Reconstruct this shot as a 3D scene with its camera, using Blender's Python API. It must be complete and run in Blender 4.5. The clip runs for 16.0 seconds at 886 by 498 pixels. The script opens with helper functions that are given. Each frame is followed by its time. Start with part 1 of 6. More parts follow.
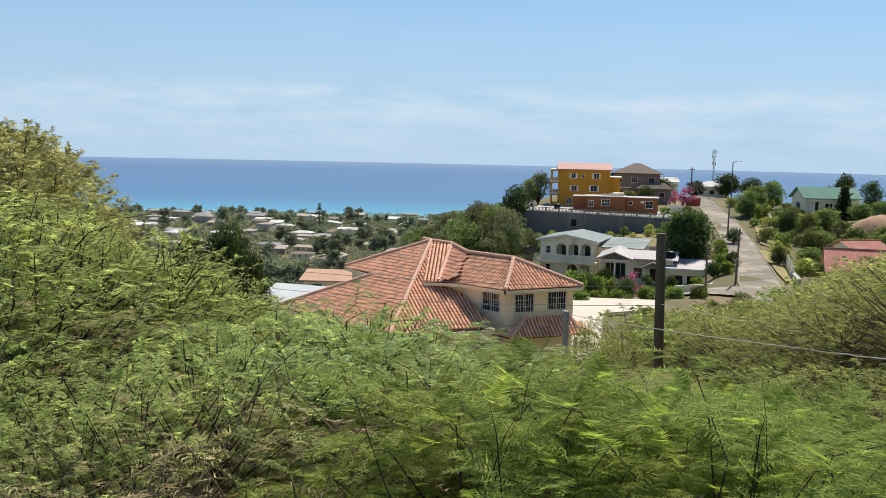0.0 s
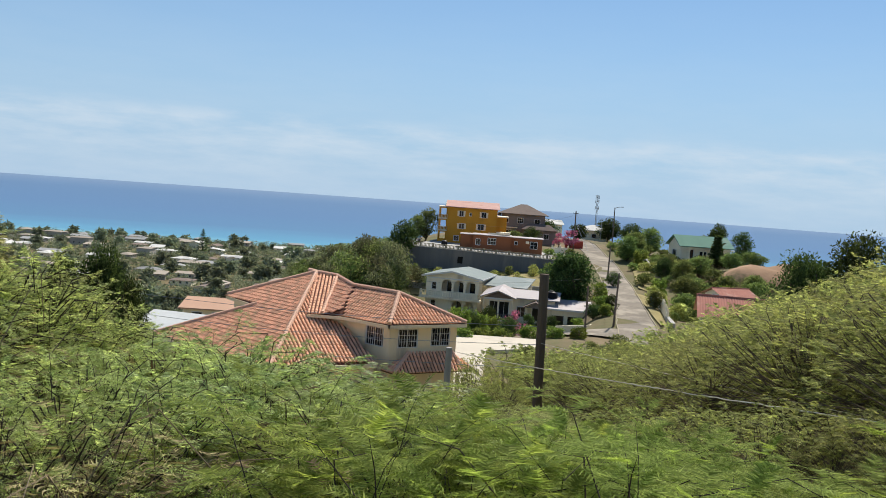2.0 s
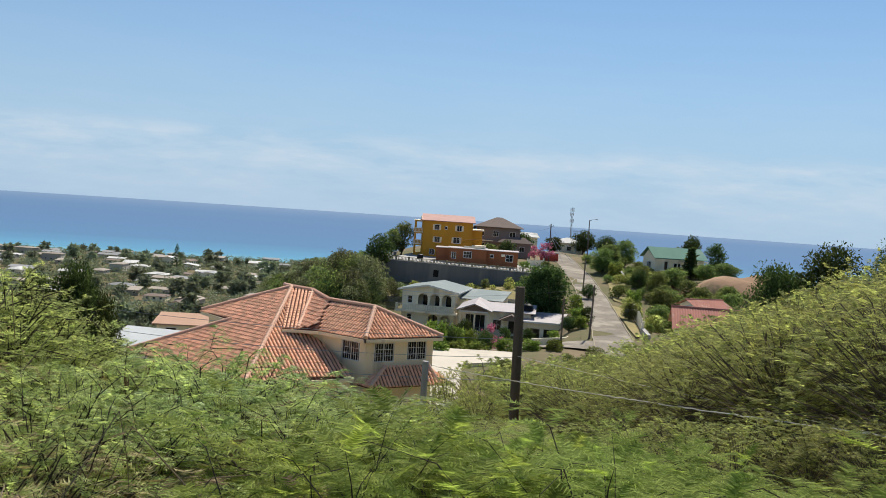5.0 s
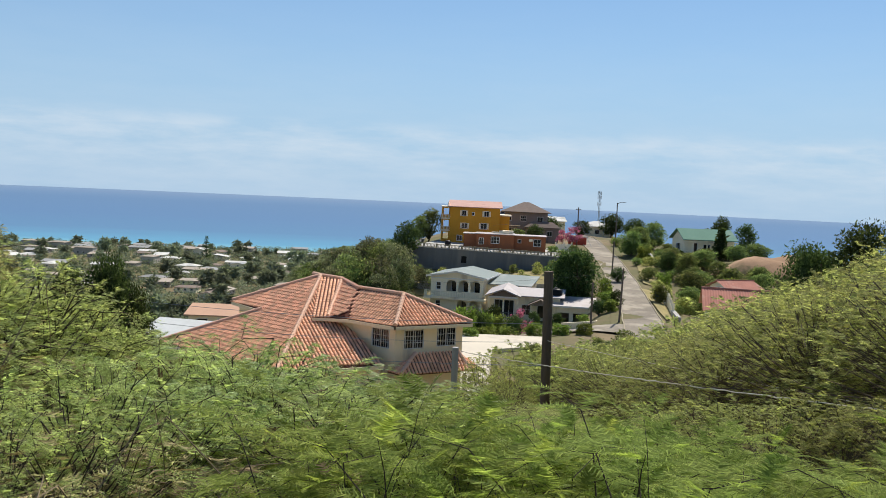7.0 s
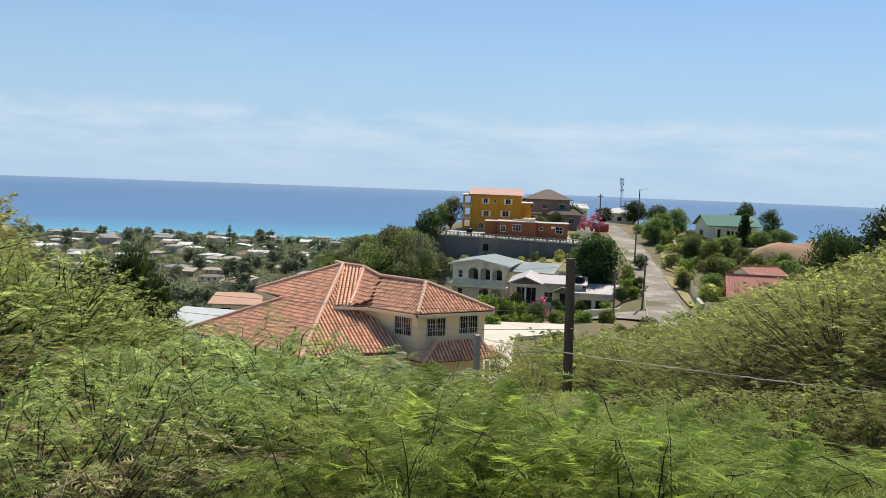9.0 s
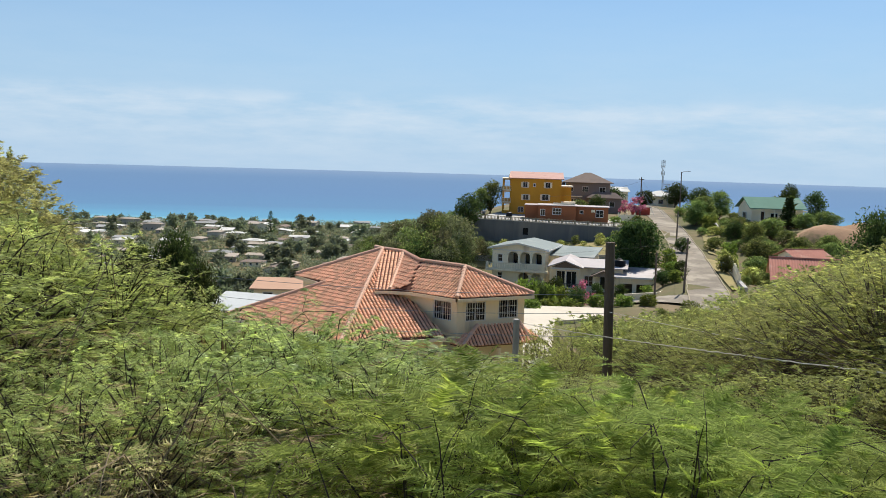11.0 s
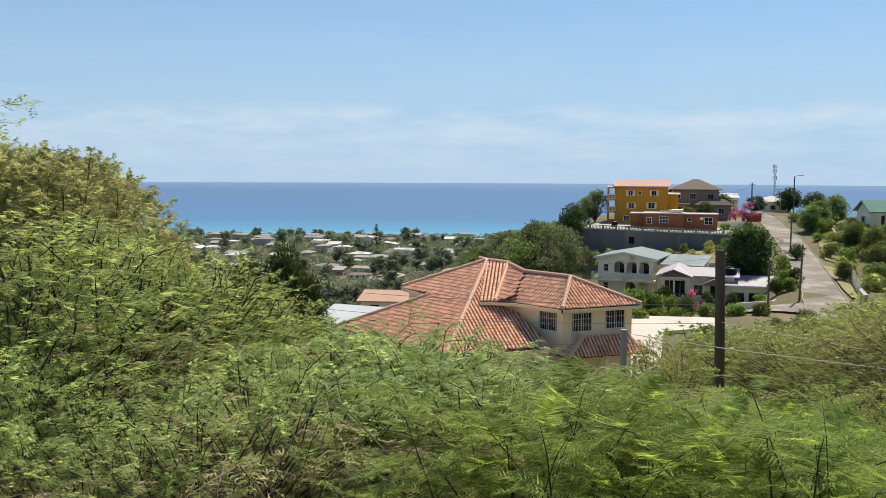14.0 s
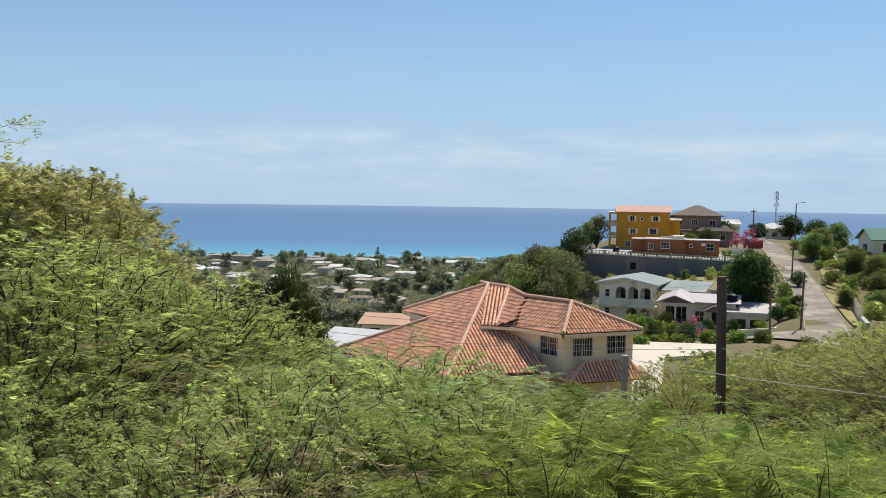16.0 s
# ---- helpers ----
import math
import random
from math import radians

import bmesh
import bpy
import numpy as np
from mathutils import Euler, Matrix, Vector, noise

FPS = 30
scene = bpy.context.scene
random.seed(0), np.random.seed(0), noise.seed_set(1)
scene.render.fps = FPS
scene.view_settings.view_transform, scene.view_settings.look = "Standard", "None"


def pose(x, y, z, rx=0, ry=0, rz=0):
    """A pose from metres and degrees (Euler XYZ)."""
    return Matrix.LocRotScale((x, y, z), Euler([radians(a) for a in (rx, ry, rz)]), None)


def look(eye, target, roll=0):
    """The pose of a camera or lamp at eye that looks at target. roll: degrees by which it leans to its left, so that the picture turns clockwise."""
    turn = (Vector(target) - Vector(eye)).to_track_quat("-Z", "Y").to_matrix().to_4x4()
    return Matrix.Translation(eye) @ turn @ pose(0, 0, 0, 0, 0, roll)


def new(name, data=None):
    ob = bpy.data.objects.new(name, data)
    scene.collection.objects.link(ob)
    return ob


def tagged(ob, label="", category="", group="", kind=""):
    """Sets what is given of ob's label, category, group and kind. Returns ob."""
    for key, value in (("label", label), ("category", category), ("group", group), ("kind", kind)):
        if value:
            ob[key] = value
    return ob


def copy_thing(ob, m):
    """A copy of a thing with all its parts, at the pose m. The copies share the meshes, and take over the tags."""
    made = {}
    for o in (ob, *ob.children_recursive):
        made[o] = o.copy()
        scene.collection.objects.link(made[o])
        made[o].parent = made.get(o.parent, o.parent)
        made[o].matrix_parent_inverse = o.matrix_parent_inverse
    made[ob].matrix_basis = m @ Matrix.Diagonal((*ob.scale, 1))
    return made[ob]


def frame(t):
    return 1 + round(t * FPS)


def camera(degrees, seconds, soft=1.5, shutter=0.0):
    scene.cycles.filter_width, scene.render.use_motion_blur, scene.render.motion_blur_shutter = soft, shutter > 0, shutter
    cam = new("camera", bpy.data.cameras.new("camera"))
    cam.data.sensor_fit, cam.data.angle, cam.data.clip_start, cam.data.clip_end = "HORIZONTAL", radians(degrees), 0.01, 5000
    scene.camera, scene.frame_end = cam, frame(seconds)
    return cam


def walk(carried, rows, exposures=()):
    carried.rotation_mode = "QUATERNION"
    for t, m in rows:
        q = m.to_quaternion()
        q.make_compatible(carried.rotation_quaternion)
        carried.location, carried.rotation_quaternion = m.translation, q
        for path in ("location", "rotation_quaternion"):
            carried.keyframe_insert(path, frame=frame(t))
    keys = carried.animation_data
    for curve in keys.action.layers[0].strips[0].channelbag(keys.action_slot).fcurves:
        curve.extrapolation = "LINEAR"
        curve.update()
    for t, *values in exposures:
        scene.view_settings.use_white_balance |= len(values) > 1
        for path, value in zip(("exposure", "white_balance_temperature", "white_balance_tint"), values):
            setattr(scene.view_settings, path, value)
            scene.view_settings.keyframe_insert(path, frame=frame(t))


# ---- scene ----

# The viewpoint is a hillside terrace 60 m above the sea; y runs towards the sea.
EYE_Z = 60.0
cam = camera(50.43, 16.0, 0.7)


def turn(x, yaw, pitch, roll):
    return pose(x, 0, EYE_Z, 90 + pitch, 0, -yaw) @ pose(0, 0, 0, 0, 0, roll)


walk(cam, [
    (0, turn(-0.040, 3.582, -5.868, 1.273)),
    (0.5, turn(-0.040, 4.547, -5.294, 1.618)),
    (1, turn(-0.040, 5.821, -4.809, 2.392)),
    (1.5, turn(-0.040, 7.928, -4.162, 3.310)),
    (2, turn(-0.040, 10.391, -3.457, 4.172)),
    (2.5, turn(-0.040, 12.412, -2.874, 4.692)),
    (3, turn(-0.040, 13.402, -2.522, 4.704)),
    (3.5, turn(-0.040, 13.327, -2.329, 4.563)),
    (4, turn(-0.040, 12.733, -2.299, 4.383)),
    (6.5, turn(-0.040, 10.665, -3.215, 2.928)),
    (7, turn(-0.040, 10.174, -3.465, 2.604)),
    (7.5, turn(-0.040, 9.768, -3.662, 2.454)),
    (8, turn(-0.040, 9.407, -3.812, 2.296)),
    (8.5, turn(-0.040, 9.083, -3.988, 2.170)),
    (10.8, turn(0.000, 7.014, -5.251, 1.854)),
    (11, turn(0.000, 6.479, -5.290, 1.677)),
    (11.5, turn(0.000, 4.925, -5.304, 1.382)),
    (12, turn(0.000, 3.314, -5.133, 1.002)),
    (12.5, turn(0.000, 2.045, -4.979, 0.660)),
    (13, turn(0.000, 1.119, -4.879, 0.438)),
    (13.5, turn(0.000, 0.535, -4.852, 0.328)),
    (14, turn(0.000, 0.104, -4.714, 0.255)),
    (14.5, turn(0.000, -0.075, -4.427, 0.328)),
    (15, turn(0.000, -0.044, -4.024, 0.523)),
    (15.5, turn(0.000, -0.026, -3.564, 0.685)),
    (16, turn(0.000, 0.004, -3.277, 0.817)),
], [(0.0, 0.36), (1.5, 0.30), (3.0, 0.22), (4.5, 0.22), (7.0, 0.28), (10.8, 0.35), (14.0, 0.33), (16.0, 0.28)])

# ---- sky and sun ----
SUN_ELEV, SUN_AZ = radians(51), radians(33)     # azimuth from +y towards +x
world = bpy.data.worlds.new("sky")
scene.world = world
world.use_nodes = True
wt = world.node_tree
for n in list(wt.nodes):
    wt.nodes.remove(n)


def wnode(kind, **kw):
    n = wt.nodes.new(kind)
    for k, v in kw.items():
        n.inputs[k].default_value = v
    return n


sky = wt.nodes.new("ShaderNodeTexSky")
sky.sky_type = "NISHITA"
sky.sun_disc = False
sky.sun_elevation, sky.sun_rotation = SUN_ELEV, SUN_AZ
sky.altitude, sky.air_density, sky.dust_density, sky.ozone_density = 60, 1.0, 0.0, 3.0
bg = wnode("ShaderNodeBackground", Strength=0.088)
wout = wt.nodes.new("ShaderNodeOutputWorld")
coord = wt.nodes.new("ShaderNodeTexCoord")
sep = wt.nodes.new("ShaderNodeSeparateXYZ")
wt.links.new(coord.outputs["Generated"], sep.inputs[0])
stretch = wt.nodes.new("ShaderNodeMapping")
stretch.inputs["Scale"].default_value = (6, 6, 30)
wt.links.new(coord.outputs["Generated"], stretch.inputs[0])
puff = wnode("ShaderNodeTexNoise", Scale=1.6, Detail=8.0, Roughness=0.62)
wt.links.new(stretch.outputs[0], puff.inputs["Vector"])
puff_ramp = wt.nodes.new("ShaderNodeValToRGB")
puff_ramp.color_ramp.elements[0].position, puff_ramp.color_ramp.elements[1].position = 0.36, 0.64
wt.links.new(puff.outputs["Fac"], puff_ramp.inputs[0])
band = wt.nodes.new("ShaderNodeValToRGB")      # thin cloud bank low over the sea
el = band.color_ramp.elements
el[0].position, el[0].color = 0.0, (0.25, 0.25, 0.25, 1)
el[1].position, el[1].color = 1.0, (0, 0, 0, 1)
for p, v in ((0.022, 0.42), (0.046, 0.62), (0.060, 0.60), (0.072, 0.10), (0.13, 0.04), (0.22, 0.0)):
    e = el.new(p)
    e.color = (v, v, v, 1)
wt.links.new(sep.outputs["Z"], band.inputs[0])
cover = wt.nodes.new("ShaderNodeMath")
cover.operation = "MULTIPLY"
wt.links.new(puff_ramp.outputs[0], cover.inputs[0])
wt.links.new(band.outputs[0], cover.inputs[1])
low_air = wt.nodes.new("ShaderNodeValToRGB")   # humid air near the horizon
le = low_air.color_ramp.elements
le[0].position, le[0].color = 0.0, (0.92, 0.92, 0.92, 1)
le[1].position, le[1].color = 1.0, (0, 0, 0, 1)
for p, v in ((0.03, 0.88), (0.08, 0.74), (0.16, 0.45), (0.30, 0.12)):
    e = le.new(p)
    e.color = (v, v, v, 1)
wt.links.new(sep.outputs["Z"], low_air.inputs[0])
air = wt.nodes.new("ShaderNodeMix")
air.data_type = "RGBA"
wt.links.new(low_air.outputs[0], air.inputs["Factor"])
air.inputs["B"].default_value = (3.9, 5.5, 7.4, 1)
haze = wt.nodes.new("ShaderNodeMix")
haze.data_type = "RGBA"
wt.links.new(cover.outputs[0], haze.inputs["Factor"])
tint = wt.nodes.new("ShaderNodeMix")
tint.data_type, tint.blend_type = "RGBA", "MULTIPLY"
tint.inputs["Factor"].default_value = 1.0
tint.inputs["B"].default_value = (0.63, 0.81, 0.94, 1)
wt.links.new(sky.outputs[0], tint.inputs["A"])
wt.links.new(tint.outputs["Result"], air.inputs["A"])
wt.links.new(air.outputs["Result"], haze.inputs["A"])
haze.inputs["B"].default_value = (6.2, 7.1, 8.0, 1)
wt.links.new(haze.outputs["Result"], bg.inputs["Color"])
wt.links.new(bg.outputs[0], wout.inputs[0])

sun = new("sun", bpy.data.lights.new("sun", "SUN"))
sun.data.energy, sun.data.angle, sun.data.color = 4.9, radians(0.53), (1.0, 0.95, 0.86)
sun.matrix_world = look((0, 0, 0), (-math.sin(SUN_AZ) * math.cos(SUN_ELEV), -math.cos(SUN_AZ) * math.cos(SUN_ELEV), -math.sin(SUN_ELEV)))

# ---- materials ----


def mat(name, base, rough=0.8, var=0.18, scale=1.0, bump=0.0, bump_scale=None, metal=0.0, spec=0.15, rand=0.0, island=0.0, stain=None, stain_at=0.6, streak=False):
    """A surface with variation at two scales, optional stains, relief and a random tone per object or per piece."""
    m = bpy.data.materials.new(name)
    m.use_nodes = True
    t = m.node_tree
    b = t.nodes["Principled BSDF"]
    b.inputs["Roughness"].default_value, b.inputs["Metallic"].default_value = rough, metal
    b.inputs["Specular IOR Level"].default_value = spec
    tc = t.nodes.new("ShaderNodeTexCoord")
    src = tc.outputs["Object"]
    if streak:
        mp = t.nodes.new("ShaderNodeMapping")
        mp.inputs["Scale"].default_value = (1, 1, 0.15)
        t.links.new(src, mp.inputs[0])
        src = mp.outputs[0]
    n1, n2 = t.nodes.new("ShaderNodeTexNoise"), t.nodes.new("ShaderNodeTexNoise")
    n1.inputs["Scale"].default_value, n2.inputs["Scale"].default_value = scale, scale * 9
    n1.inputs["Detail"].default_value, n2.inputs["Detail"].default_value = 5, 3
    for n in (n1, n2):
        t.links.new(src, n.inputs["Vector"])

    def maths(op, a, c):
        x = t.nodes.new("ShaderNodeMath")
        x.operation = op
        for i, s in enumerate((a, c)):
            if isinstance(s, (int, float)):
                x.inputs[i].default_value = s
            else:
                t.links.new(s, x.inputs[i])
        return x.outputs[0]
    val = maths("MULTIPLY_ADD", n1.outputs["Fac"], var * 2.4)
    val.node.inputs[2].default_value = 1 - var * 1.8
    val = maths("ADD", val, maths("MULTIPLY", n2.outputs["Fac"], var * 1.2))
    if rand:
        oi = t.nodes.new("ShaderNodeObjectInfo")
        val = maths("ADD", val, maths("MULTIPLY", maths("SUBTRACT", oi.outputs["Random"], 0.5), rand * 2))
    if island:
        ge = t.nodes.new("ShaderNodeNewGeometry")
        val = maths("ADD", val, maths("MULTIPLY", maths("SUBTRACT", ge.outputs["Random Per Island"], 0.5), island * 2))
    mx = t.nodes.new("ShaderNodeMix")
    mx.data_type, mx.blend_type = "RGBA", "MULTIPLY"
    mx.inputs["Factor"].default_value = 1
    mx.inputs["A"].default_value = (*base, 1)
    t.links.new(val, mx.inputs["B"])
    col = mx.outputs["Result"]
    if stain:
        n3 = t.nodes.new("ShaderNodeTexNoise")
        n3.inputs["Scale"].default_value, n3.inputs["Detail"].default_value, n3.inputs["Roughness"].default_value = scale * 0.6, 7, 0.65
        t.links.new(src, n3.inputs["Vector"])
        rp = t.nodes.new("ShaderNodeValToRGB")
        rp.color_ramp.elements[0].position, rp.color_ramp.elements[1].position = stain_at - 0.06, stain_at + 0.06
        t.links.new(n3.outputs["Fac"], rp.inputs[0])
        m2 = t.nodes.new("ShaderNodeMix")
        m2.data_type = "RGBA"
        t.links.new(rp.outputs[0], m2.inputs["Factor"])
        t.links.new(col, m2.inputs["A"])
        m2.inputs["B"].default_value = (*stain, 1)
        col = m2.outputs["Result"]
    t.links.new(col, b.inputs["Base Color"])
    if bump:
        bn = t.nodes.new("ShaderNodeTexNoise")
        bn.inputs["Scale"].default_value = bump_scale or scale * 6
        bn.inputs["Detail"].default_value = 6
        t.links.new(tc.outputs["Object"], bn.inputs["Vector"])
        bp = t.nodes.new("ShaderNodeBump")
        bp.inputs["Strength"].default_value, bp.inputs["Distance"].default_value = 0.7, bump
        t.links.new(bn.outputs["Fac"], bp.inputs["Height"])
        t.links.new(bp.outputs[0], b.inputs["Normal"])
    return m


def leaf_mat(name, base, light, share=0.35, rand=0.12, through_amount=0.45, rough=0.75):
    """Leaves: two tones mixed piece by piece, and light that comes through the blade."""
    m = bpy.data.materials.new(name)
    m.use_nodes = True
    t = m.node_tree
    b = t.nodes["Principled BSDF"]
    b.inputs["Roughness"].default_value, b.inputs["Specular IOR Level"].default_value = rough, 0.10
    ge, oi = t.nodes.new("ShaderNodeNewGeometry"), t.nodes.new("ShaderNodeObjectInfo")
    rp = t.nodes.new("ShaderNodeValToRGB")
    rp.color_ramp.elements[0].position, rp.color_ramp.elements[0].color = 0.0, (*[c * 0.60 for c in base], 1)
    rp.color_ramp.elements[1].position, rp.color_ramp.elements[1].color = 1.0, (*[c * 1.18 for c in light], 1)
    e = rp.color_ramp.elements.new(1 - share)
    e.color = (*base, 1)
    t.links.new(ge.outputs["Random Per Island"], rp.inputs[0])
    hs = t.nodes.new("ShaderNodeHueSaturation")
    mr = t.nodes.new("ShaderNodeMapRange")
    mr.inputs["To Min"].default_value, mr.inputs["To Max"].default_value = 1 - rand * 1.6, 1 + rand * 1.6
    mh = t.nodes.new("ShaderNodeMapRange")
    mh.inputs["To Min"].default_value, mh.inputs["To Max"].default_value = 0.5 - rand * 0.16, 0.5 + rand * 0.10
    t.links.new(oi.outputs["Random"], mr.inputs["Value"])
    t.links.new(oi.outputs["Random"], mh.inputs["Value"])
    t.links.new(mr.outputs[0], hs.inputs["Value"])
    t.links.new(mh.outputs[0], hs.inputs["Hue"])
    t.links.new(rp.outputs[0], hs.inputs["Color"])
    t.links.new(hs.outputs[0], b.inputs["Base Color"])
    tr = t.nodes.new("ShaderNodeBsdfTranslucent")
    warm = t.nodes.new("ShaderNodeMix")
    warm.data_type, warm.blend_type = "RGBA", "MULTIPLY"
    warm.inputs["Factor"].default_value = 1
    warm.inputs["B"].default_value = (1.22, 1.25, 0.92, 1)
    t.links.new(hs.outputs[0], warm.inputs["A"])
    t.links.new(warm.outputs["Result"], tr.inputs["Color"])
    ms = t.nodes.new("ShaderNodeMixShader")
    ms.inputs[0].default_value = through_amount
    t.links.new(b.outputs[0], ms.inputs[1])
    t.links.new(tr.outputs[0], ms.inputs[2])
    t.links.new(ms.outputs[0], t.nodes["Material Output"].inputs["Surface"])
    return m


cream = mat("cream_render", (0.93, 0.78, 0.52), 0.85, 0.06, 0.5, 0.004, 30, stain=(0.50, 0.43, 0.33), stain_at=0.66, streak=True)
ochre = mat("ochre_paint", (0.62, 0.30, 0.035), 0.75, 0.10, 0.35, stain=(0.48, 0.24, 0.05), stain_at=0.68, streak=True)
terracotta_paint = mat("terracotta_paint", (0.31, 0.115, 0.052), 0.8, 0.12, 0.4, stain=(0.30, 0.11, 0.06), stain_at=0.66, streak=True)
white_paint = mat("white_paint", (0.95, 0.84, 0.62), 0.8, 0.10, 0.5, stain=(0.64, 0.55, 0.42), stain_at=0.66, streak=True)
grey_paint = mat("grey_brown_paint", (0.27, 0.23, 0.21), 0.85, 0.12, 0.5)
pink_roof = mat("salmon_roof", (0.50, 0.30, 0.245), 0.8, 0.14, 0.5, stain=(0.42, 0.24, 0.19), stain_at=0.62)
shingle = mat("brown_shingle", (0.21, 0.16, 0.13), 0.9, 0.18, 0.8, 0.01, 6)
white_roof = mat("pale_sheet_roof", (0.62, 0.60, 0.55), 0.85, 0.10, 0.35, stain=(0.40, 0.40, 0.36), stain_at=0.6)
blue_roof = mat("grey_green_sheet_roof", (0.25, 0.285, 0.27), 0.85, 0.10, 0.35, stain=(0.33, 0.35, 0.33), stain_at=0.58)
green_roof = mat("green_sheet_roof", (0.13, 0.26, 0.19), 0.85, 0.12, 0.35, stain=(0.20, 0.30, 0.23), stain_at=0.6)
red_roof = mat("red_sheet_roof", (0.50, 0.22, 0.16), 0.85, 0.16, 0.5, stain=(0.56, 0.34, 0.26), stain_at=0.58)
zinc = mat("zinc_sheet", (0.60, 0.61, 0.58), 0.7, 0.14, 0.5)
tile_mat = mat("clay_roof_tile", (0.86, 0.48, 0.30), 0.8, 0.16, 0.35, island=0.22, stain=(0.64, 0.35, 0.23), stain_at=0.66)
# darkened clay: the shade between the tiles is put into this colour
tile_bed = mat("shade_dark_tile_bed", (0.12, 0.050, 0.034), 0.9, 0.2, 1.0)
tile_cap = mat("clay_ridge_cap", (0.74, 0.46, 0.32), 0.8, 0.14, 0.6, island=0.12)
stone_wall = mat("retaining_blockwork", (0.165, 0.168, 0.168), 0.9, 0.22, 0.25, 0.02, 3, stain=(0.24, 0.23, 0.21), stain_at=0.56, streak=True)
concrete = mat("concrete", (0.42, 0.40, 0.36), 0.85, 0.14, 0.5, 0.005, 20, stain=(0.30, 0.28, 0.24), stain_at=0.62)
drive = mat("pale_concrete_drive", (0.60, 0.53, 0.42), 0.9, 0.10, 0.2, stain=(0.48, 0.42, 0.33), stain_at=0.6)
asphalt = mat("worn_asphalt", (0.235, 0.20, 0.155), 0.9, 0.35, 0.30, 0.01, 14, stain=(0.37, 0.32, 0.25), stain_at=0.55)
kerb_mat = mat("limewashed_kerb", (0.34, 0.29, 0.20), 0.9, 0.2, 1.5)
pole_wood = mat("creosoted_pole", (0.15, 0.112, 0.082), 0.9, 0.35, 2.5, 0.01, 18, streak=True)
pole_grey = mat("weathered_pole", (0.16, 0.13, 0.105), 0.9, 0.25, 2.0)
steel = mat("galvanised_steel", (0.40, 0.41, 0.42), 0.45, 0.1, 2, metal=0.6)
cable_mat = mat("weathered_cable", (0.70, 0.64, 0.52), 0.8, 0.3, 6)
wire_mat = mat("dark_wire", (0.10, 0.10, 0.10), 0.7, 0.1, 3)
glass_dark = mat("dark_window_glass", (0.018, 0.020, 0.024), 0.12, 0.2, 2, spec=0.5)
frame_white = mat("white_frame", (0.78, 0.76, 0.72), 0.6, 0.06, 2)
black_plastic = mat("black_tank_plastic", (0.012, 0.012, 0.013), 0.5, 0.2, 2)
bark = mat("grey_brown_bark", (0.12, 0.092, 0.068), 0.95, 0.3, 5)
dark_bark = mat("dark_thorn_bark", (0.050, 0.040, 0.031), 0.95, 0.3, 9)
dry_twig = mat("dry_twig", (0.20, 0.155, 0.10), 0.95, 0.3, 6, rand=0.2)
soil = mat("red_brown_soil", (0.36, 0.225, 0.135), 0.95, 0.25, 0.25, 0.15, 0.9, stain=(0.15, 0.14, 0.06), stain_at=0.60)
grass = mat("dry_verge_grass", (0.29, 0.24, 0.105), 0.95, 0.3, 0.6, 0.05, 5)
red_gate = mat("red_painted_wall", (0.45, 0.09, 0.06), 0.7, 0.1, 0.6)

leaf_front = leaf_mat("feathery_leaf", (0.245, 0.318, 0.068), (0.39, 0.455, 0.115), 0.4, 0.12, 0.56)
leaf_thorn = leaf_mat("thorn_scrub_leaf", (0.40, 0.465, 0.165), (0.61, 0.66, 0.30), 0.35, 0.10, 0.60, 0.55)
leaf_olive = leaf_mat("olive_scrub_leaf", (0.33, 0.355, 0.12), (0.50, 0.51, 0.20), 0.35, 0.12, 0.60)
leaf_grey = leaf_mat("drooping_leaf", (0.29, 0.36, 0.125), (0.56, 0.62, 0.30), 0.35, 0.10, 0.5, 0.42)
leaf_tree = leaf_mat("tree_leaf", (0.140, 0.185, 0.062), (0.27, 0.31, 0.11), 0.35, 0.22, 0.48)
# paled and greyed: haze over the plain is put into this leaf colour
leaf_town = leaf_mat("haze_pale_town_leaf", (0.215, 0.245, 0.165), (0.31, 0.33, 0.225), 0.3, 0.2, 0.35)
leaf_dome = leaf_mat("brownish_thorn_leaf", (0.40, 0.40, 0.18), (0.58, 0.57, 0.28), 0.35, 0.10, 0.6)
# lighter and greyer than the scrub itself, with distance haze painted in
leaf_flank = leaf_mat("haze_pale_flank_leaf", (0.195, 0.215, 0.115), (0.31, 0.33, 0.185), 0.35, 0.30, 0.4)
straw = leaf_mat("dry_straw", (0.31, 0.255, 0.12), (0.50, 0.42, 0.22), 0.4, 0.2, 0.3)
leaf_dark = leaf_mat("dark_tree_leaf", (0.062, 0.095, 0.032), (0.12, 0.165, 0.052), 0.3, 0.18, 0.38)
leaf_lime = leaf_mat("lime_shrub_leaf", (0.15, 0.205, 0.045), (0.28, 0.33, 0.08), 0.4, 0.15)
petal = leaf_mat("pink_bougainvillea", (0.48, 0.14, 0.26), (0.62, 0.28, 0.40), 0.4, 0.05)


def ground_mat():
    m = mat("hillside_ground", (0.20, 0.15, 0.085), 0.95, 0.3, 0.12, 0.06, 1.6, stain=(0.135, 0.125, 0.055), stain_at=0.47)
    return m


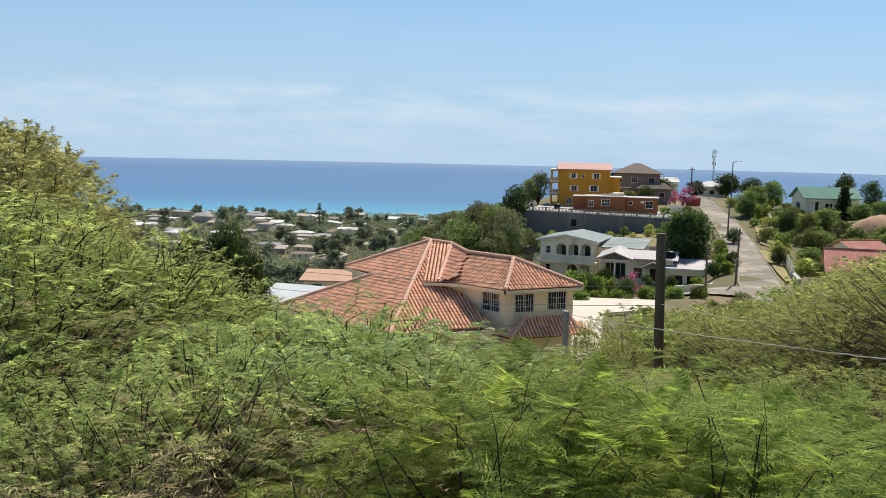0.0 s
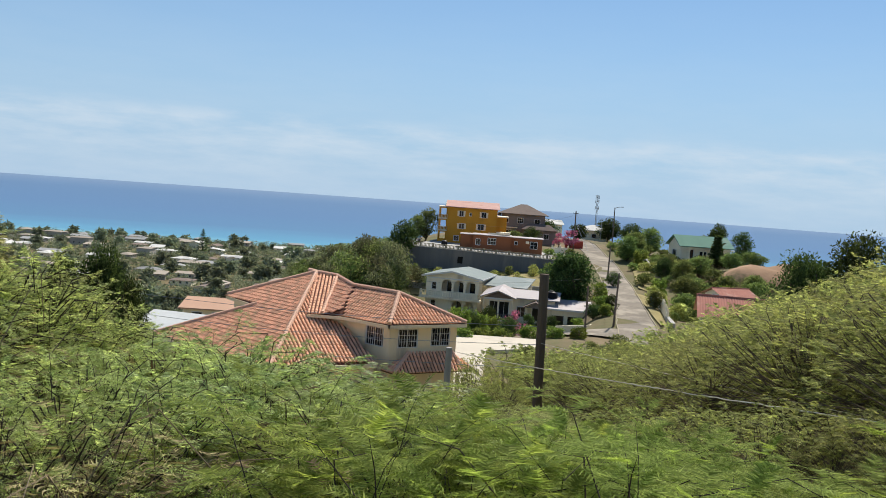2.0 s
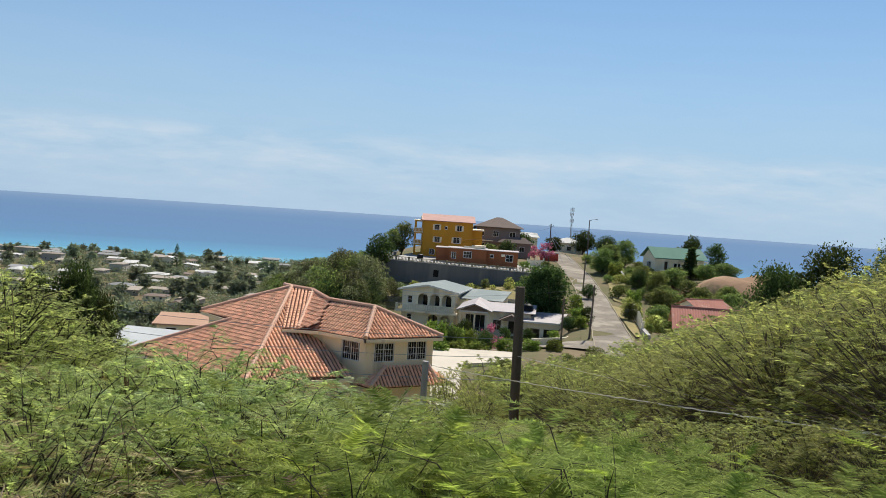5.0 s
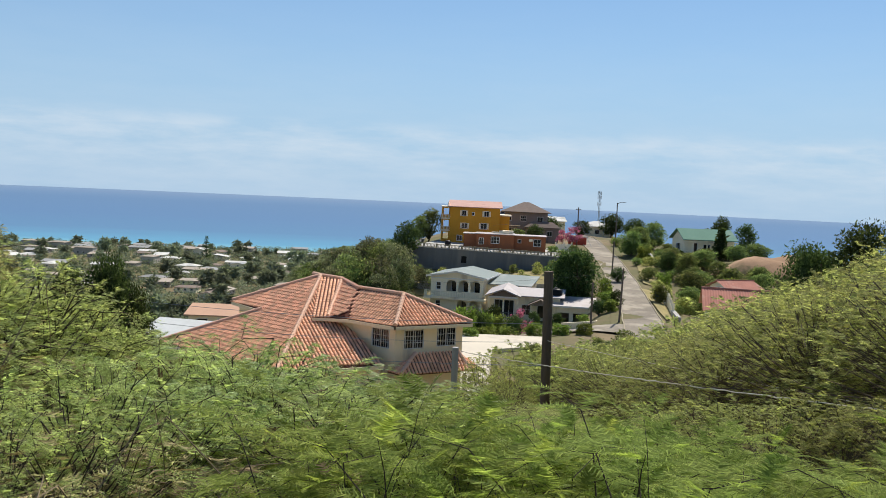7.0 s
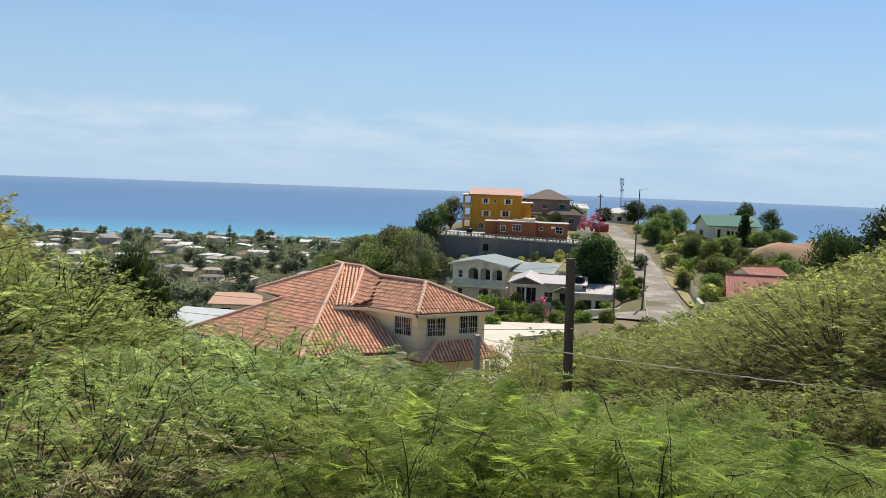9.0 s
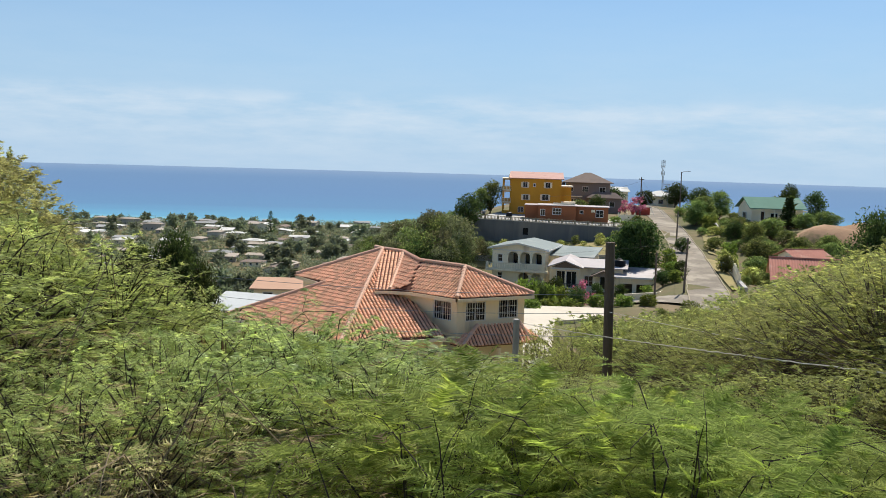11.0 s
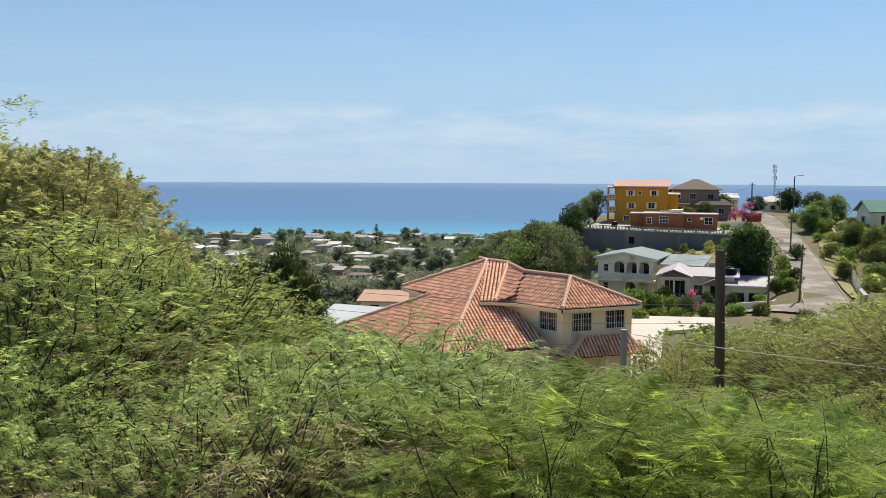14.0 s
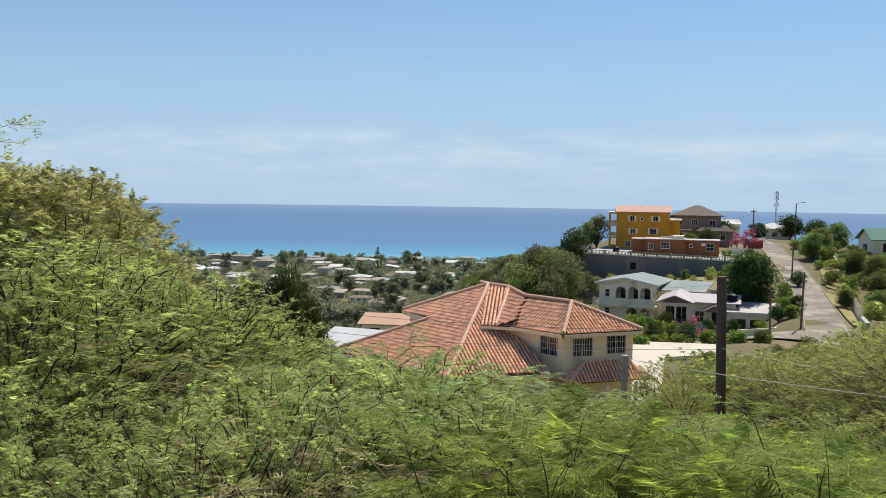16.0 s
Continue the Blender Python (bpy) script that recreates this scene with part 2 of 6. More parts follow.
def sea_mat():
    """Deep blue water that turns turquoise over the shallows along the shore; horizon haze is painted into its far end.
    """
    m = bpy.data.materials.new("sea_water")
    m.use_nodes = True
    t = m.node_tree
    b = t.nodes["Principled BSDF"]
    b.inputs["Roughness"].default_value, b.inputs["Specular IOR Level"].default_value = 0.9, 0.04
    tc = t.nodes.new("ShaderNodeTexCoord")
    sp = t.nodes.new("ShaderNodeSeparateXYZ")
    t.links.new(tc.outputs["Object"], sp.inputs[0])
    nz = t.nodes.new("ShaderNodeTexNoise")
    nz.inputs["Scale"].default_value, nz.inputs["Detail"].default_value = 0.008, 6
    mp = t.nodes.new("ShaderNodeMapping")
    mp.inputs["Scale"].default_value = (0.5, 1.6, 1)
    t.links.new(tc.outputs["Object"], mp.inputs[0])
    t.links.new(mp.outputs[0], nz.inputs["Vector"])
    ad = t.nodes.new("ShaderNodeMath")
    ad.operation = "MULTIPLY_ADD"
    t.links.new(nz.outputs["Fac"], ad.inputs[0])
    ad.inputs[1].default_value = 160
    t.links.new(sp.outputs["Y"], ad.inputs[2])
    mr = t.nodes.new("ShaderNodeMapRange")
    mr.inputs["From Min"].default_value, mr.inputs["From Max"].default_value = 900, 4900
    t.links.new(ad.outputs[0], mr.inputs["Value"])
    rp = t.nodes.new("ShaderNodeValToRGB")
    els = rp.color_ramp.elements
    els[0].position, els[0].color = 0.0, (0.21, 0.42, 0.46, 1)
    # far stop paler and greyer: haze at the horizon as colour
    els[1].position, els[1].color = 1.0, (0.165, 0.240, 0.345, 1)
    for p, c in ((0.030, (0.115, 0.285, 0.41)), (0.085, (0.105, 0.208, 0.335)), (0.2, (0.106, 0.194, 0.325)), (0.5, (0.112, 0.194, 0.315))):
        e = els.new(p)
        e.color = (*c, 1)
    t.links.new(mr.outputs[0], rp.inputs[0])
    t.links.new(rp.outputs[0], b.inputs["Base Color"])
    wv = t.nodes.new("ShaderNodeTexNoise")
    wv.inputs["Scale"].default_value, wv.inputs["Detail"].default_value = 0.25, 5
    t.links.new(mp.outputs[0], wv.inputs["Vector"])
    bp = t.nodes.new("ShaderNodeBump")
    bp.inputs["Strength"].default_value, bp.inputs["Distance"].default_value = 0.5, 0.8
    t.links.new(wv.outputs["Fac"], bp.inputs["Height"])
    t.links.new(bp.outputs[0], b.inputs["Normal"])
    return m


# ---- mesh helpers ----


class Build:
    """Vertices and faces of one part."""

    def __init__(self):
        self.v, self.f = [], []

    def face(self, *pts):
        i = len(self.v)
        self.v += [tuple(p) for p in pts]
        self.f.append(tuple(range(i, i + len(pts))))
        return self

    def box(self, x0, x1, y0, y1, z0, z1):
        i = len(self.v)
        self.v += [(x, y, z) for z in (z0, z1) for y in (y0, y1) for x in (x0, x1)]
        self.f += [tuple(i + k for k in q) for q in ((0, 2, 3, 1), (4, 5, 7, 6), (0, 1, 5, 4), (2, 6, 7, 3), (0, 4, 6, 2), (1, 3, 7, 5))]
        return self

    def tube(self, pts, radii, n=6, cap=True):
        pts = [Vector(p) for p in pts]
        i0 = len(self.v)
        for k, p in enumerate(pts):
            d = (pts[min(k + 1, len(pts) - 1)] - pts[max(k - 1, 0)]).normalized()
            a = d.orthogonal().normalized() if abs(d.z) > 0.95 else d.cross(Vector((0, 0, 1))).normalized()
            b = d.cross(a)
            r = radii[k] if isinstance(radii, (list, tuple)) else radii
            self.v += [tuple(p + (a * math.cos(2 * math.pi * j / n) + b * math.sin(2 * math.pi * j / n)) * r) for j in range(n)]
        for k in range(len(pts) - 1):
            for j in range(n):
                self.f.append((i0 + k * n + j, i0 + k * n + (j + 1) % n, i0 + (k + 1) * n + (j + 1) % n, i0 + (k + 1) * n + j))
        if cap:
            self.f.append(tuple(i0 + j for j in reversed(range(n))))
            self.f.append(tuple(i0 + (len(pts) - 1) * n + j for j in range(n)))
        return self

    def slab(self, pts, t):
        """A flat or sloping slab of thickness t under the polygon pts (counter-clockwise from above)."""
        lo = [(p[0], p[1], p[2] - t) for p in pts]
        self.face(*pts)
        self.face(*reversed(lo))
        n = len(pts)
        for k in range(n):
            self.face(pts[k], lo[k], lo[(k + 1) % n], pts[(k + 1) % n])
        return self

    def mesh(self, name, material, smooth=False):
        me = bpy.data.meshes.new(name)
        me.from_pydata(self.v, [], self.f)
        me.materials.append(material)
        if smooth:
            me.polygons.foreach_set("use_smooth", [True] * len(me.polygons))
        return me


def part(name, b, material, parent, label="", smooth=False):
    ob = new(name, b.mesh(name, material, smooth) if isinstance(b, Build) else b)
    ob.parent = parent
    if label:
        ob["label"] = label
    return ob


def thing(name, m, label, category, group="", kind=""):
    ob = new(name)
    ob.empty_display_size = 0.2
    ob.matrix_world = m
    return tagged(ob, label, category, group, kind)


def solo(name, b, material, label, category, group="", kind="", smooth=False):
    return tagged(new(name, b.mesh(name, material, smooth)), label, category, group, kind)


# ---- land ----
SPINE = ((-80, 66), (-8, 58.6), (0, 57.8), (6, 57.0), (12, 56.0), (25, 52.6), (40, 48.8), (52, 45.6), (62, 45.0), (75, 44.6), (100, 43.6),
         (128, 39.6), (150, 39.9), (166, 43.4), (200, 48.6), (230, 50.2), (300, 47.0), (420, 20.0), (520, 3.0), (700, 3.0), (850, 1.2), (880, -1.5), (940, -3), (1200, -4))
EDGE = ((-80, -70), (20, -30), (60, -16), (110, 4), (150, 15), (180, 23), (230, 43), (300, 62), (420, 70), (900, 60))
ROAD = ((40.5, 96.0, 44.1), (47.4, 115.6, 44.9), (57.0, 147.0, 46.1), (65.6, 177.3, 47.5), (74.6, 217.0, 50.0), (79.0, 240.0, 50.2), (84, 275, 48.6))


def curve_at(table, s):
    if s <= table[0][0]:
        return table[0][1]
    for (a, p), (b, q) in zip(table, table[1:]):
        if s <= b:
            k = (s - a) / (b - a)
            return p + (q - p) * (k * k * (3 - 2 * k) * 0.4 + k * 0.6)
    return table[-1][1]


def road_at(y):
    for a, b in zip(ROAD, ROAD[1:]):
        if a[1] <= y <= b[1]:
            k = (y - a[1]) / (b[1] - a[1])
            return a[0] + (b[0] - a[0]) * k, a[2] + (b[2] - a[2]) * k
    return None


def ease(a, b, s):
    k = min(1, max(0, (s - a) / (b - a)))
    return k * k * (3 - 2 * k)


def land(x, y):
    """Height of the ground."""
    z = curve_at(SPINE, y)
    if y < 60:
        z += 0.10 * max(-6, min(x, 60)) * ease(60, 30, y) * ease(3, 14, math.hypot(x, y))
    z += 0.12 * max(0, min(x, 95) - 25) * ease(40, 75, y) * ease(205, 150, y)
    plain = min(z, 3.0 + 0.6 * math.sin(x * 0.03) if y < 850 else z)
    left = curve_at(EDGE, y) - x
    if left > 0 and y > 20:
        z = z + (plain - z) * ease(0, 120, left) ** 0.7
    if x > 86 and y > 60:
        z = z - (z - plain) * ease(86, 240, x) * 0.95
    r = road_at(y)
    if r:
        d = abs(x - r[0])
        z = r[1] - 0.08 + (z - r[1] + 0.08) * ease(3.0, 9.0, d)
    if z > 0.5 and math.hypot(x, y) > 4:
        z += 0.35 * noise.noise(Vector((x * 0.09, y * 0.09, 0.0))) * min(1, math.hypot(x, y) / 40)
    return z


def build_ground():
    b = Build()
    azs = [-180 + 6 * i for i in range(22)] + [-48 + 0.5 * i for i in range(200)] + [52 + 6 * i for i in range(22)]
    rs = [0.0] + [0.8 * 1.043 ** i for i in range(172)]
    na = len(azs)
    for r in rs:
        for a in azs:
            x, y = r * math.sin(radians(a)), r * math.cos(radians(a))
            b.v.append((x, y, land(x, y)))
    for i in range(len(rs) - 1):
        for j in range(na):
            k = (j + 1) % na
            b.f.append((i * na + j, i * na + k, (i + 1) * na + k, (i + 1) * na + j))
    solo("ground", b, ground_mat(), "dry hillside falling to a coastal plain, brown earth and green scrub", "ground", kind="structure", smooth=True)
    s = Build()
    n = 160
    ring = [(4930 * math.sin(2 * math.pi * i / n), 4930 * math.cos(2 * math.pi * i / n), 0) for i in range(n)]
    s.face(*reversed(ring))
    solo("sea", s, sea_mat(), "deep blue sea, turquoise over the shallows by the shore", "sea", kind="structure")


build_ground()


def build_road():
    b, kerbs = Build(), (Build(), Build())
    pts = []
    for a, c in zip(ROAD, ROAD[1:]):
        for i in range(10):
            k = i / 10
            pts.append(Vector(a).lerp(Vector(c), k))
    pts.append(Vector(ROAD[-1]))
    w = [2.35 + 0.25 * noise.noise(Vector((i * 0.3, 0, 7))) for i in range(len(pts))]
    edge = []
    for i, p in enumerate(pts):
        d = (pts[min(i + 1, len(pts) - 1)] - pts[max(i - 1, 0)]).normalized()
        s = Vector((d.y, -d.x, 0)).normalized()
        edge.append((p - s * w[i], p + s * w[i], s))
    for (a, c, _), (e, g, _) in zip(edge, edge[1:]):
        b.face(a, c, g, e)
        for kb, q0, q1, sg in ((kerbs[0], a, e, -1), (kerbs[1], c, g, 1)):
            s0, up = edge[0][2] * sg * 0.13, Vector((0, 0, 0.11))
            kb.face(q0 + up, q1 + up, q1 + s0 + up, q0 + s0 + up)
            kb.face(q0 - up, q1 - up, q1 + up, q0 + up)
            kb.face(q0 + s0 + up, q1 + s0 + up, q1 + s0 - up, q0 + s0 - up)
    solo("road", b, asphalt, "worn patched grey asphalt road climbing the spur", "road", kind="structure")
    for kb in kerbs:
        solo("kerb", kb, kerb_mat, "faded limewashed roadside kerb", "kerb", kind="structure")


build_road()

# ---- building helpers ----


def wall_cells(b, p0, p1, z0, z1, holes=(), t=0.2):
    """A wall from p0 to p1 in plan (outer face on the right), with openings (u0, u1, z0, z1) cut right through it."""
    p0, p1 = Vector((*p0, 0)), Vector((*p1, 0))
    L = (p1 - p0).length
    d = (p1 - p0) / L
    inward = Vector((-d.y, d.x, 0))
    us = sorted({0.0, L, *[min(max(h[i], 0), L) for h in holes for i in (0, 1)]})
    zs = sorted({z0, z1, *[min(max(h[i], z0), z1) for h in holes for i in (2, 3)]})

    def solid(i, j):
        if not (0 <= i < len(us) - 1 and 0 <= j < len(zs) - 1):
            return False
        u, z = (us[i] + us[i + 1]) / 2, (zs[j] + zs[j + 1]) / 2
        return not any(h[0] < u < h[1] and h[2] < z < h[3] for h in holes)

    def pt(u, z, k):
        q = p0 + d * u + inward * (t * k)
        return (q.x, q.y, z)
    for i in range(len(us) - 1):
        for j in range(len(zs) - 1):
            if not solid(i, j):
                continue
            a, c, e, g = us[i], us[i + 1], zs[j], zs[j + 1]
            b.face(pt(a, e, 0), pt(c, e, 0), pt(c, g, 0), pt(a, g, 0))
            b.face(pt(c, e, 1), pt(a, e, 1), pt(a, g, 1), pt(c, g, 1))
            if not solid(i - 1, j):
                b.face(pt(a, e, 1), pt(a, e, 0), pt(a, g, 0), pt(a, g, 1))
            if not solid(i + 1, j):
                b.face(pt(c, e, 0), pt(c, e, 1), pt(c, g, 1), pt(c, g, 0))
            if not solid(i, j - 1):
                b.face(pt(a, e, 1), pt(c, e, 1), pt(c, e, 0), pt(a, e, 0))
            if not solid(i, j + 1):
                b.face(pt(a, g, 0), pt(c, g, 0), pt(c, g, 1), pt(a, g, 1))


def arch(u0, u1, z0, spring):
    """Openings that make up a round-headed arch."""
    r, c = (u1 - u0) / 2, (u0 + u1) / 2
    out = [(u0, u1, z0, spring)]
    n = 6
    for k in range(n):
        za, zb = spring + r * math.sin(math.pi / 2 * k / n), spring + r * math.sin(math.pi / 2 * (k + 1) / n)
        h = r * math.cos(math.pi / 2 * (k + 0.5) / n)
        out.append((c - h, c + h, za - 1e-4, zb))
    return out


def add_window(house, p0, p1, u0, u1, z0, z1, bars=(1, 0), frame=0.07, grille=0, name="window", proud=0.03):
    """A framed window in the opening; bars: mullions and transoms; grille: upright bars in front."""
    p0, p1 = Vector((*p0, 0)), Vector((*p1, 0))
    d = (p1 - p0).normalized()
    inward = Vector((-d.y, d.x, 0))

    def boxed(b, a, c, e, g, k0, k1):
        i = len(b.v)
        for z in (e, g):
            for k in (k0, k1):
                for u in (a, c):
                    q = p0 + d * u + inward * k
                    b.v.append((q.x, q.y, z))
        b.f += [tuple(i + k for k in q) for q in ((0, 2, 3, 1), (4, 5, 7, 6), (0, 1, 5, 4), (2, 6, 7, 3), (0, 4, 6, 2), (1, 3, 7, 5))]
    fr = Build()
    k0, k1 = -proud, 0.10
    boxed(fr, u0 - 0.02, u1 + 0.02, z0 - 0.02, z0 + frame, k0, k1)
    boxed(fr, u0 - 0.02, u1 + 0.02, z1 - frame, z1 + 0.02, k0, k1)
    boxed(fr, u0 - 0.02, u0 + frame, z0 + frame, z1 - frame, k0, k1)
    boxed(fr, u1 - frame, u1 + 0.02, z0 + frame, z1 - frame, k0, k1)
    for i in range(bars[0]):
        u = u0 + (u1 - u0) * (i + 1) / (bars[0] + 1)
        boxed(fr, u - frame * 0.35, u + frame * 0.35, z0 + frame, z1 - frame, 0.03, 0.09)
    for i in range(bars[1]):
        z = z0 + (z1 - z0) * (i + 1) / (bars[1] + 1)
        boxed(fr, u0 + frame, u1 - frame, z - frame * 0.3, z + frame * 0.3, 0.032, 0.088)
    w = part(name, fr, frame_white, house, "white-framed window with dark glass")
    gl = Build()
    boxed(gl, u0 + 0.02, u1 - 0.02, z0 + 0.02, z1 - 0.02, 0.11, 0.125)
    part("pane", gl, glass_dark, w)
    if grille:
        gr = Build()
        for i in range(grille):
            u = u0 + (u1 - u0) * (i + 0.5) / grille
            boxed(gr, u - 0.009, u + 0.009, z0 + 0.02, z1 - 0.02, -0.030, -0.006)
        for z in (z0 + (z1 - z0) * 0.33, z0 + (z1 - z0) * 0.67):
            boxed(gr, u0, u1, z - 0.012, z + 0.012, -0.05, -0.028)
        part("grille", gr, frame_white, w, "white-painted iron security grille")
    return w


def add_wall(house, p0, p1, z0, z1, material, windows=(), holes=(), t=0.2, label=""):
    """windows: (u of the middle, sill, width, height[, mullions, transoms])."""
    b = Build()
    cut = list(holes)
    for w in windows:
        cut.append((w[0] - w[2] / 2, w[0] + w[2] / 2, w[1], w[1] + w[3]))
    wall_cells(b, p0, p1, z0, z1, cut, t)
    ob = part("wall", b, material, house, label)
    for w in windows:
        add_window(house, p0, p1, w[0] - w[2] / 2, w[0] + w[2] / 2, w[1], w[1] + w[3], bars=tuple(w[4:6]) or (1, 0), proud=0.05)
    return ob


def add_block(house, x0, x1, y0, y1, z0, z1, material, front=(), right=(), back=(), left=(), t=0.2, front_holes=(), left_holes=()):
    c = [(x0, y0), (x1, y0), (x1, y1), (x0, y1)]
    add_wall(house, c[0], c[1], z0, z1, material, front, front_holes, t)
    add_wall(house, (x1, y0 + t), (x1, y1 - t), z0, z1, material, right, (), t)
    add_wall(house, c[2], c[3], z0, z1, material, back, (), t)
    add_wall(house, (x0, y1 - t), (x0, y0 + t), z0, z1, material, left, left_holes, t)


def add_roof(house, kind, x0, x1, y0, y1, z, rise, material, over=0.4, axis="x", t=0.14, label=""):
    b = Build()
    X0, X1, Y0, Y1 = x0 - over, x1 + over, y0 - over, y1 + over
    if kind == "flat":
        b.box(X0, X1, Y0, Y1, z, z + t)
    elif kind == "shed":
        b.slab([(X0, Y0, z + t), (X1, Y0, z + t), (X1, Y1, z + rise + t), (X0, Y1, z + rise + t)], t)
    elif kind == "gable":
        if axis == "x":
            m = (Y0 + Y1) / 2
            b.slab([(X0, Y0, z + t), (X1, Y0, z + t), (X1, m, z + rise + t), (X0, m, z + rise + t)], t)
            b.slab([(X0, m, z + rise + t), (X1, m, z + rise + t), (X1, Y1, z + t), (X0, Y1, z + t)], t)
        else:
            m = (X0 + X1) / 2
            b.slab([(X0, Y0, z + t), (m, Y0, z + rise + t), (m, Y1, z + rise + t), (X0, Y1, z + t)], t)
            b.slab([(m, Y0, z + rise + t), (X1, Y0, z + t), (X1, Y1, z + t), (m, Y1, z + rise + t)], t)
    else:
        w, d = X1 - X0, Y1 - Y0
        k = min(w, d) / 2
        if w >= d:
            r0, r1 = (X0 + k, (Y0 + Y1) / 2, z + rise + t), (X1 - k - 1e-3, (Y0 + Y1) / 2, z + rise + t)
        else:
            r0, r1 = ((X0 + X1) / 2, Y0 + k, z + rise + t), ((X0 + X1) / 2, Y1 - k, z + rise + t)
        A, B, C, D = (X0, Y0, z + t), (X1, Y0, z + t), (X1, Y1, z + t), (X0, Y1, z + t)
        if w >= d:
            b.face(A, B, r1, r0).face(B, C, r1).face(C, D, r0, r1).face(D, A, r0)
        else:
            b.face(A, B, r0).face(B, C, r1, r0).face(C, D, r1).face(D, A, r0, r1)
        lo = [(p[0], p[1], z) for p in (A, B, C, D)]
        b.face(*reversed(lo))
        for p, q, l, m in ((A, B, lo[0], lo[1]), (B, C, lo[1], lo[2]), (C, D, lo[2], lo[3]), (D, A, lo[3], lo[0])):
            b.face(l, m, q, p)
    return part("roof", b, material, house, label)


def add_gable(house, p0, p1, z, rise, material):
    b = Build()
    m = ((p0[0] + p1[0]) / 2, (p0[1] + p1[1]) / 2)
    b.face((*p0, z), (*p1, z), (*m, z + rise))
    part("gable_wall", b, material, house)


def add_box(house, name, dims, material, label=""):
    return part(name, Build().box(*dims), material, house, label)


def add_rail(house, p0, p1, z, h, material, n, name="balcony_rail"):
    """A balustrade: top rail, bottom rail and n balusters."""
    b = Build()
    p0, p1 = Vector((*p0, z)), Vector((*p1, z))
    for hh, r in ((h, 0.055), (0.08, 0.05)):
        b.tube([p0 + Vector((0, 0, hh)), p1 + Vector((0, 0, hh))], r, 4)
    for i in range(n + 1):
        q = p0.lerp(p1, i / n)
        b.tube([q, q + Vector((0, 0, h * 0.45)), q + Vector((0, 0, h))], [0.035, 0.07, 0.035], 5, False)
    return part(name, b, material, house)


# ---- the tiled villa ----
VILLA = {
    "P1": (3.37, 68.92, 53.46), "P2": (4.88, 68.30, 53.32), "M": (5.80, 65.00, 53.05), "R": (8.56, 61.90, 53.02),
    "A1": (2.58, 62.40, 51.36), "A2": (3.59, 62.20, 51.38), "B": (4.97, 61.60, 51.40), "C": (7.63, 58.60, 51.40), "D": (13.06, 60.87, 51.40),
    "E": (-2.90, 69.66, 51.40), "J": (-0.74, 66.24, 51.26), "G": (-7.60, 66.55, 48.86), "L": (0.30, 56.10, 48.90), "K": (6.96, 58.30, 49.00),
    "D2": (11.2, 66.9, 51.40), "E2": (0.2, 75.6, 51.40), "P0": (2.9, 70.2, 53.44)}
villa = thing("villa", pose(4, 62, 45), "two-storey cream villa with a terracotta barrel-tile hip roof", "house")


def vp(k, dz=0.0):
    p = VILLA[k] if isinstance(k, str) else k
    return Vector((p[0] - 4, p[1] - 62, p[2] - 45 + dz))


def inside(pt, poly):
    hit = False
    for (x0, y0), (x1, y1) in zip(poly, poly[1:] + poly[:1]):
        if (y0 > pt[1]) != (y1 > pt[1]) and pt[0] < (x1 - x0) * (pt[1] - y0) / (y1 - y0) + x0:
            hit = not hit
    return hit


def tiled_slope(keys, parent, label=""):
    """One roof slope: a shade-dark bed and overlapping rows of barrel tiles that run down it."""
    pts = [vp(k) for k in keys]
    n = (pts[1] - pts[0]).cross(pts[-1] - pts[0]).normalized()
    if n.z < 0:
        n = -n
    down = Vector((n.x, n.y, 0))
    down = (down - n * down.dot(n)).normalized()
    e = down.cross(n).normalized()
    o = pts[0]
    poly = [((p - o).dot(e), (p - o).dot(down)) for p in pts]
    order = pts if (pts[1] - pts[0]).cross(pts[2] - pts[0]).z > 0 else list(reversed(pts))
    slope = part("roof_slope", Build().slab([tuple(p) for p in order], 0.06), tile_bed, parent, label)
    b = Build()
    W, LEN = 0.25, 0.40
    rng = random.Random(len(keys) * 7 + int(abs(o.x * 100)))
    u0, u1 = min(p[0] for p in poly), max(p[0] for p in poly)
    v0, v1 = min(p[1] for p in poly), max(p[1] for p in poly)
    for i in range(int((u1 - u0) / W) + 2):
        for j in range(int((v1 - v0) / LEN) + 2):
            u, v = u0 + i * W, v1 - (j + 0.5) * LEN
            if not inside((u, v), poly):
                continue
            r = W * 0.37
            lift, skew = 0.028 + rng.uniform(-0.008, 0.012), rng.uniform(-0.012, 0.012)
            k0 = len(b.v)
            for vv, up, sx, rr in ((v - LEN * 0.56, 0.0, 0, r * 0.86), (v + LEN * 0.52, lift, skew, r)):
                for a in (0, 45, 90, 135, 180):
                    q = o + e * (u + sx + rr * math.cos(radians(a))) + down * vv + n * (up + rr * 1.05 * math.sin(radians(a)))
                    b.v.append(tuple(q))
            for a in range(4):
                b.f.append((k0 + a, k0 + a + 1, k0 + 6 + a, k0 + 5 + a))
            b.f.append((k0 + 5, k0 + 6, k0 + 7, k0 + 8, k0 + 9))
    ob = part("roof_tiles", b, tile_mat, slope, "overlapping terracotta barrel tiles")
    ob["kind"] = "stuff"


def ridge_caps(k0, k1, parent, up=0.10, r=0.15):
    p, q = vp(k0, up), vp(k1, up)
    n = max(1, int((q - p).length / 0.36))
    d = (q - p).normalized()
    turn_to = d.to_track_quat("Z", "Y")
    for i in range(n):
        cap = part("ridge_tile", CAP, None, parent)
        cap.matrix_local = Matrix.LocRotScale(p.lerp(q, (i + 0.5) / n), turn_to, (r / 0.15, r / 0.15, (q - p).length / n / 0.36))


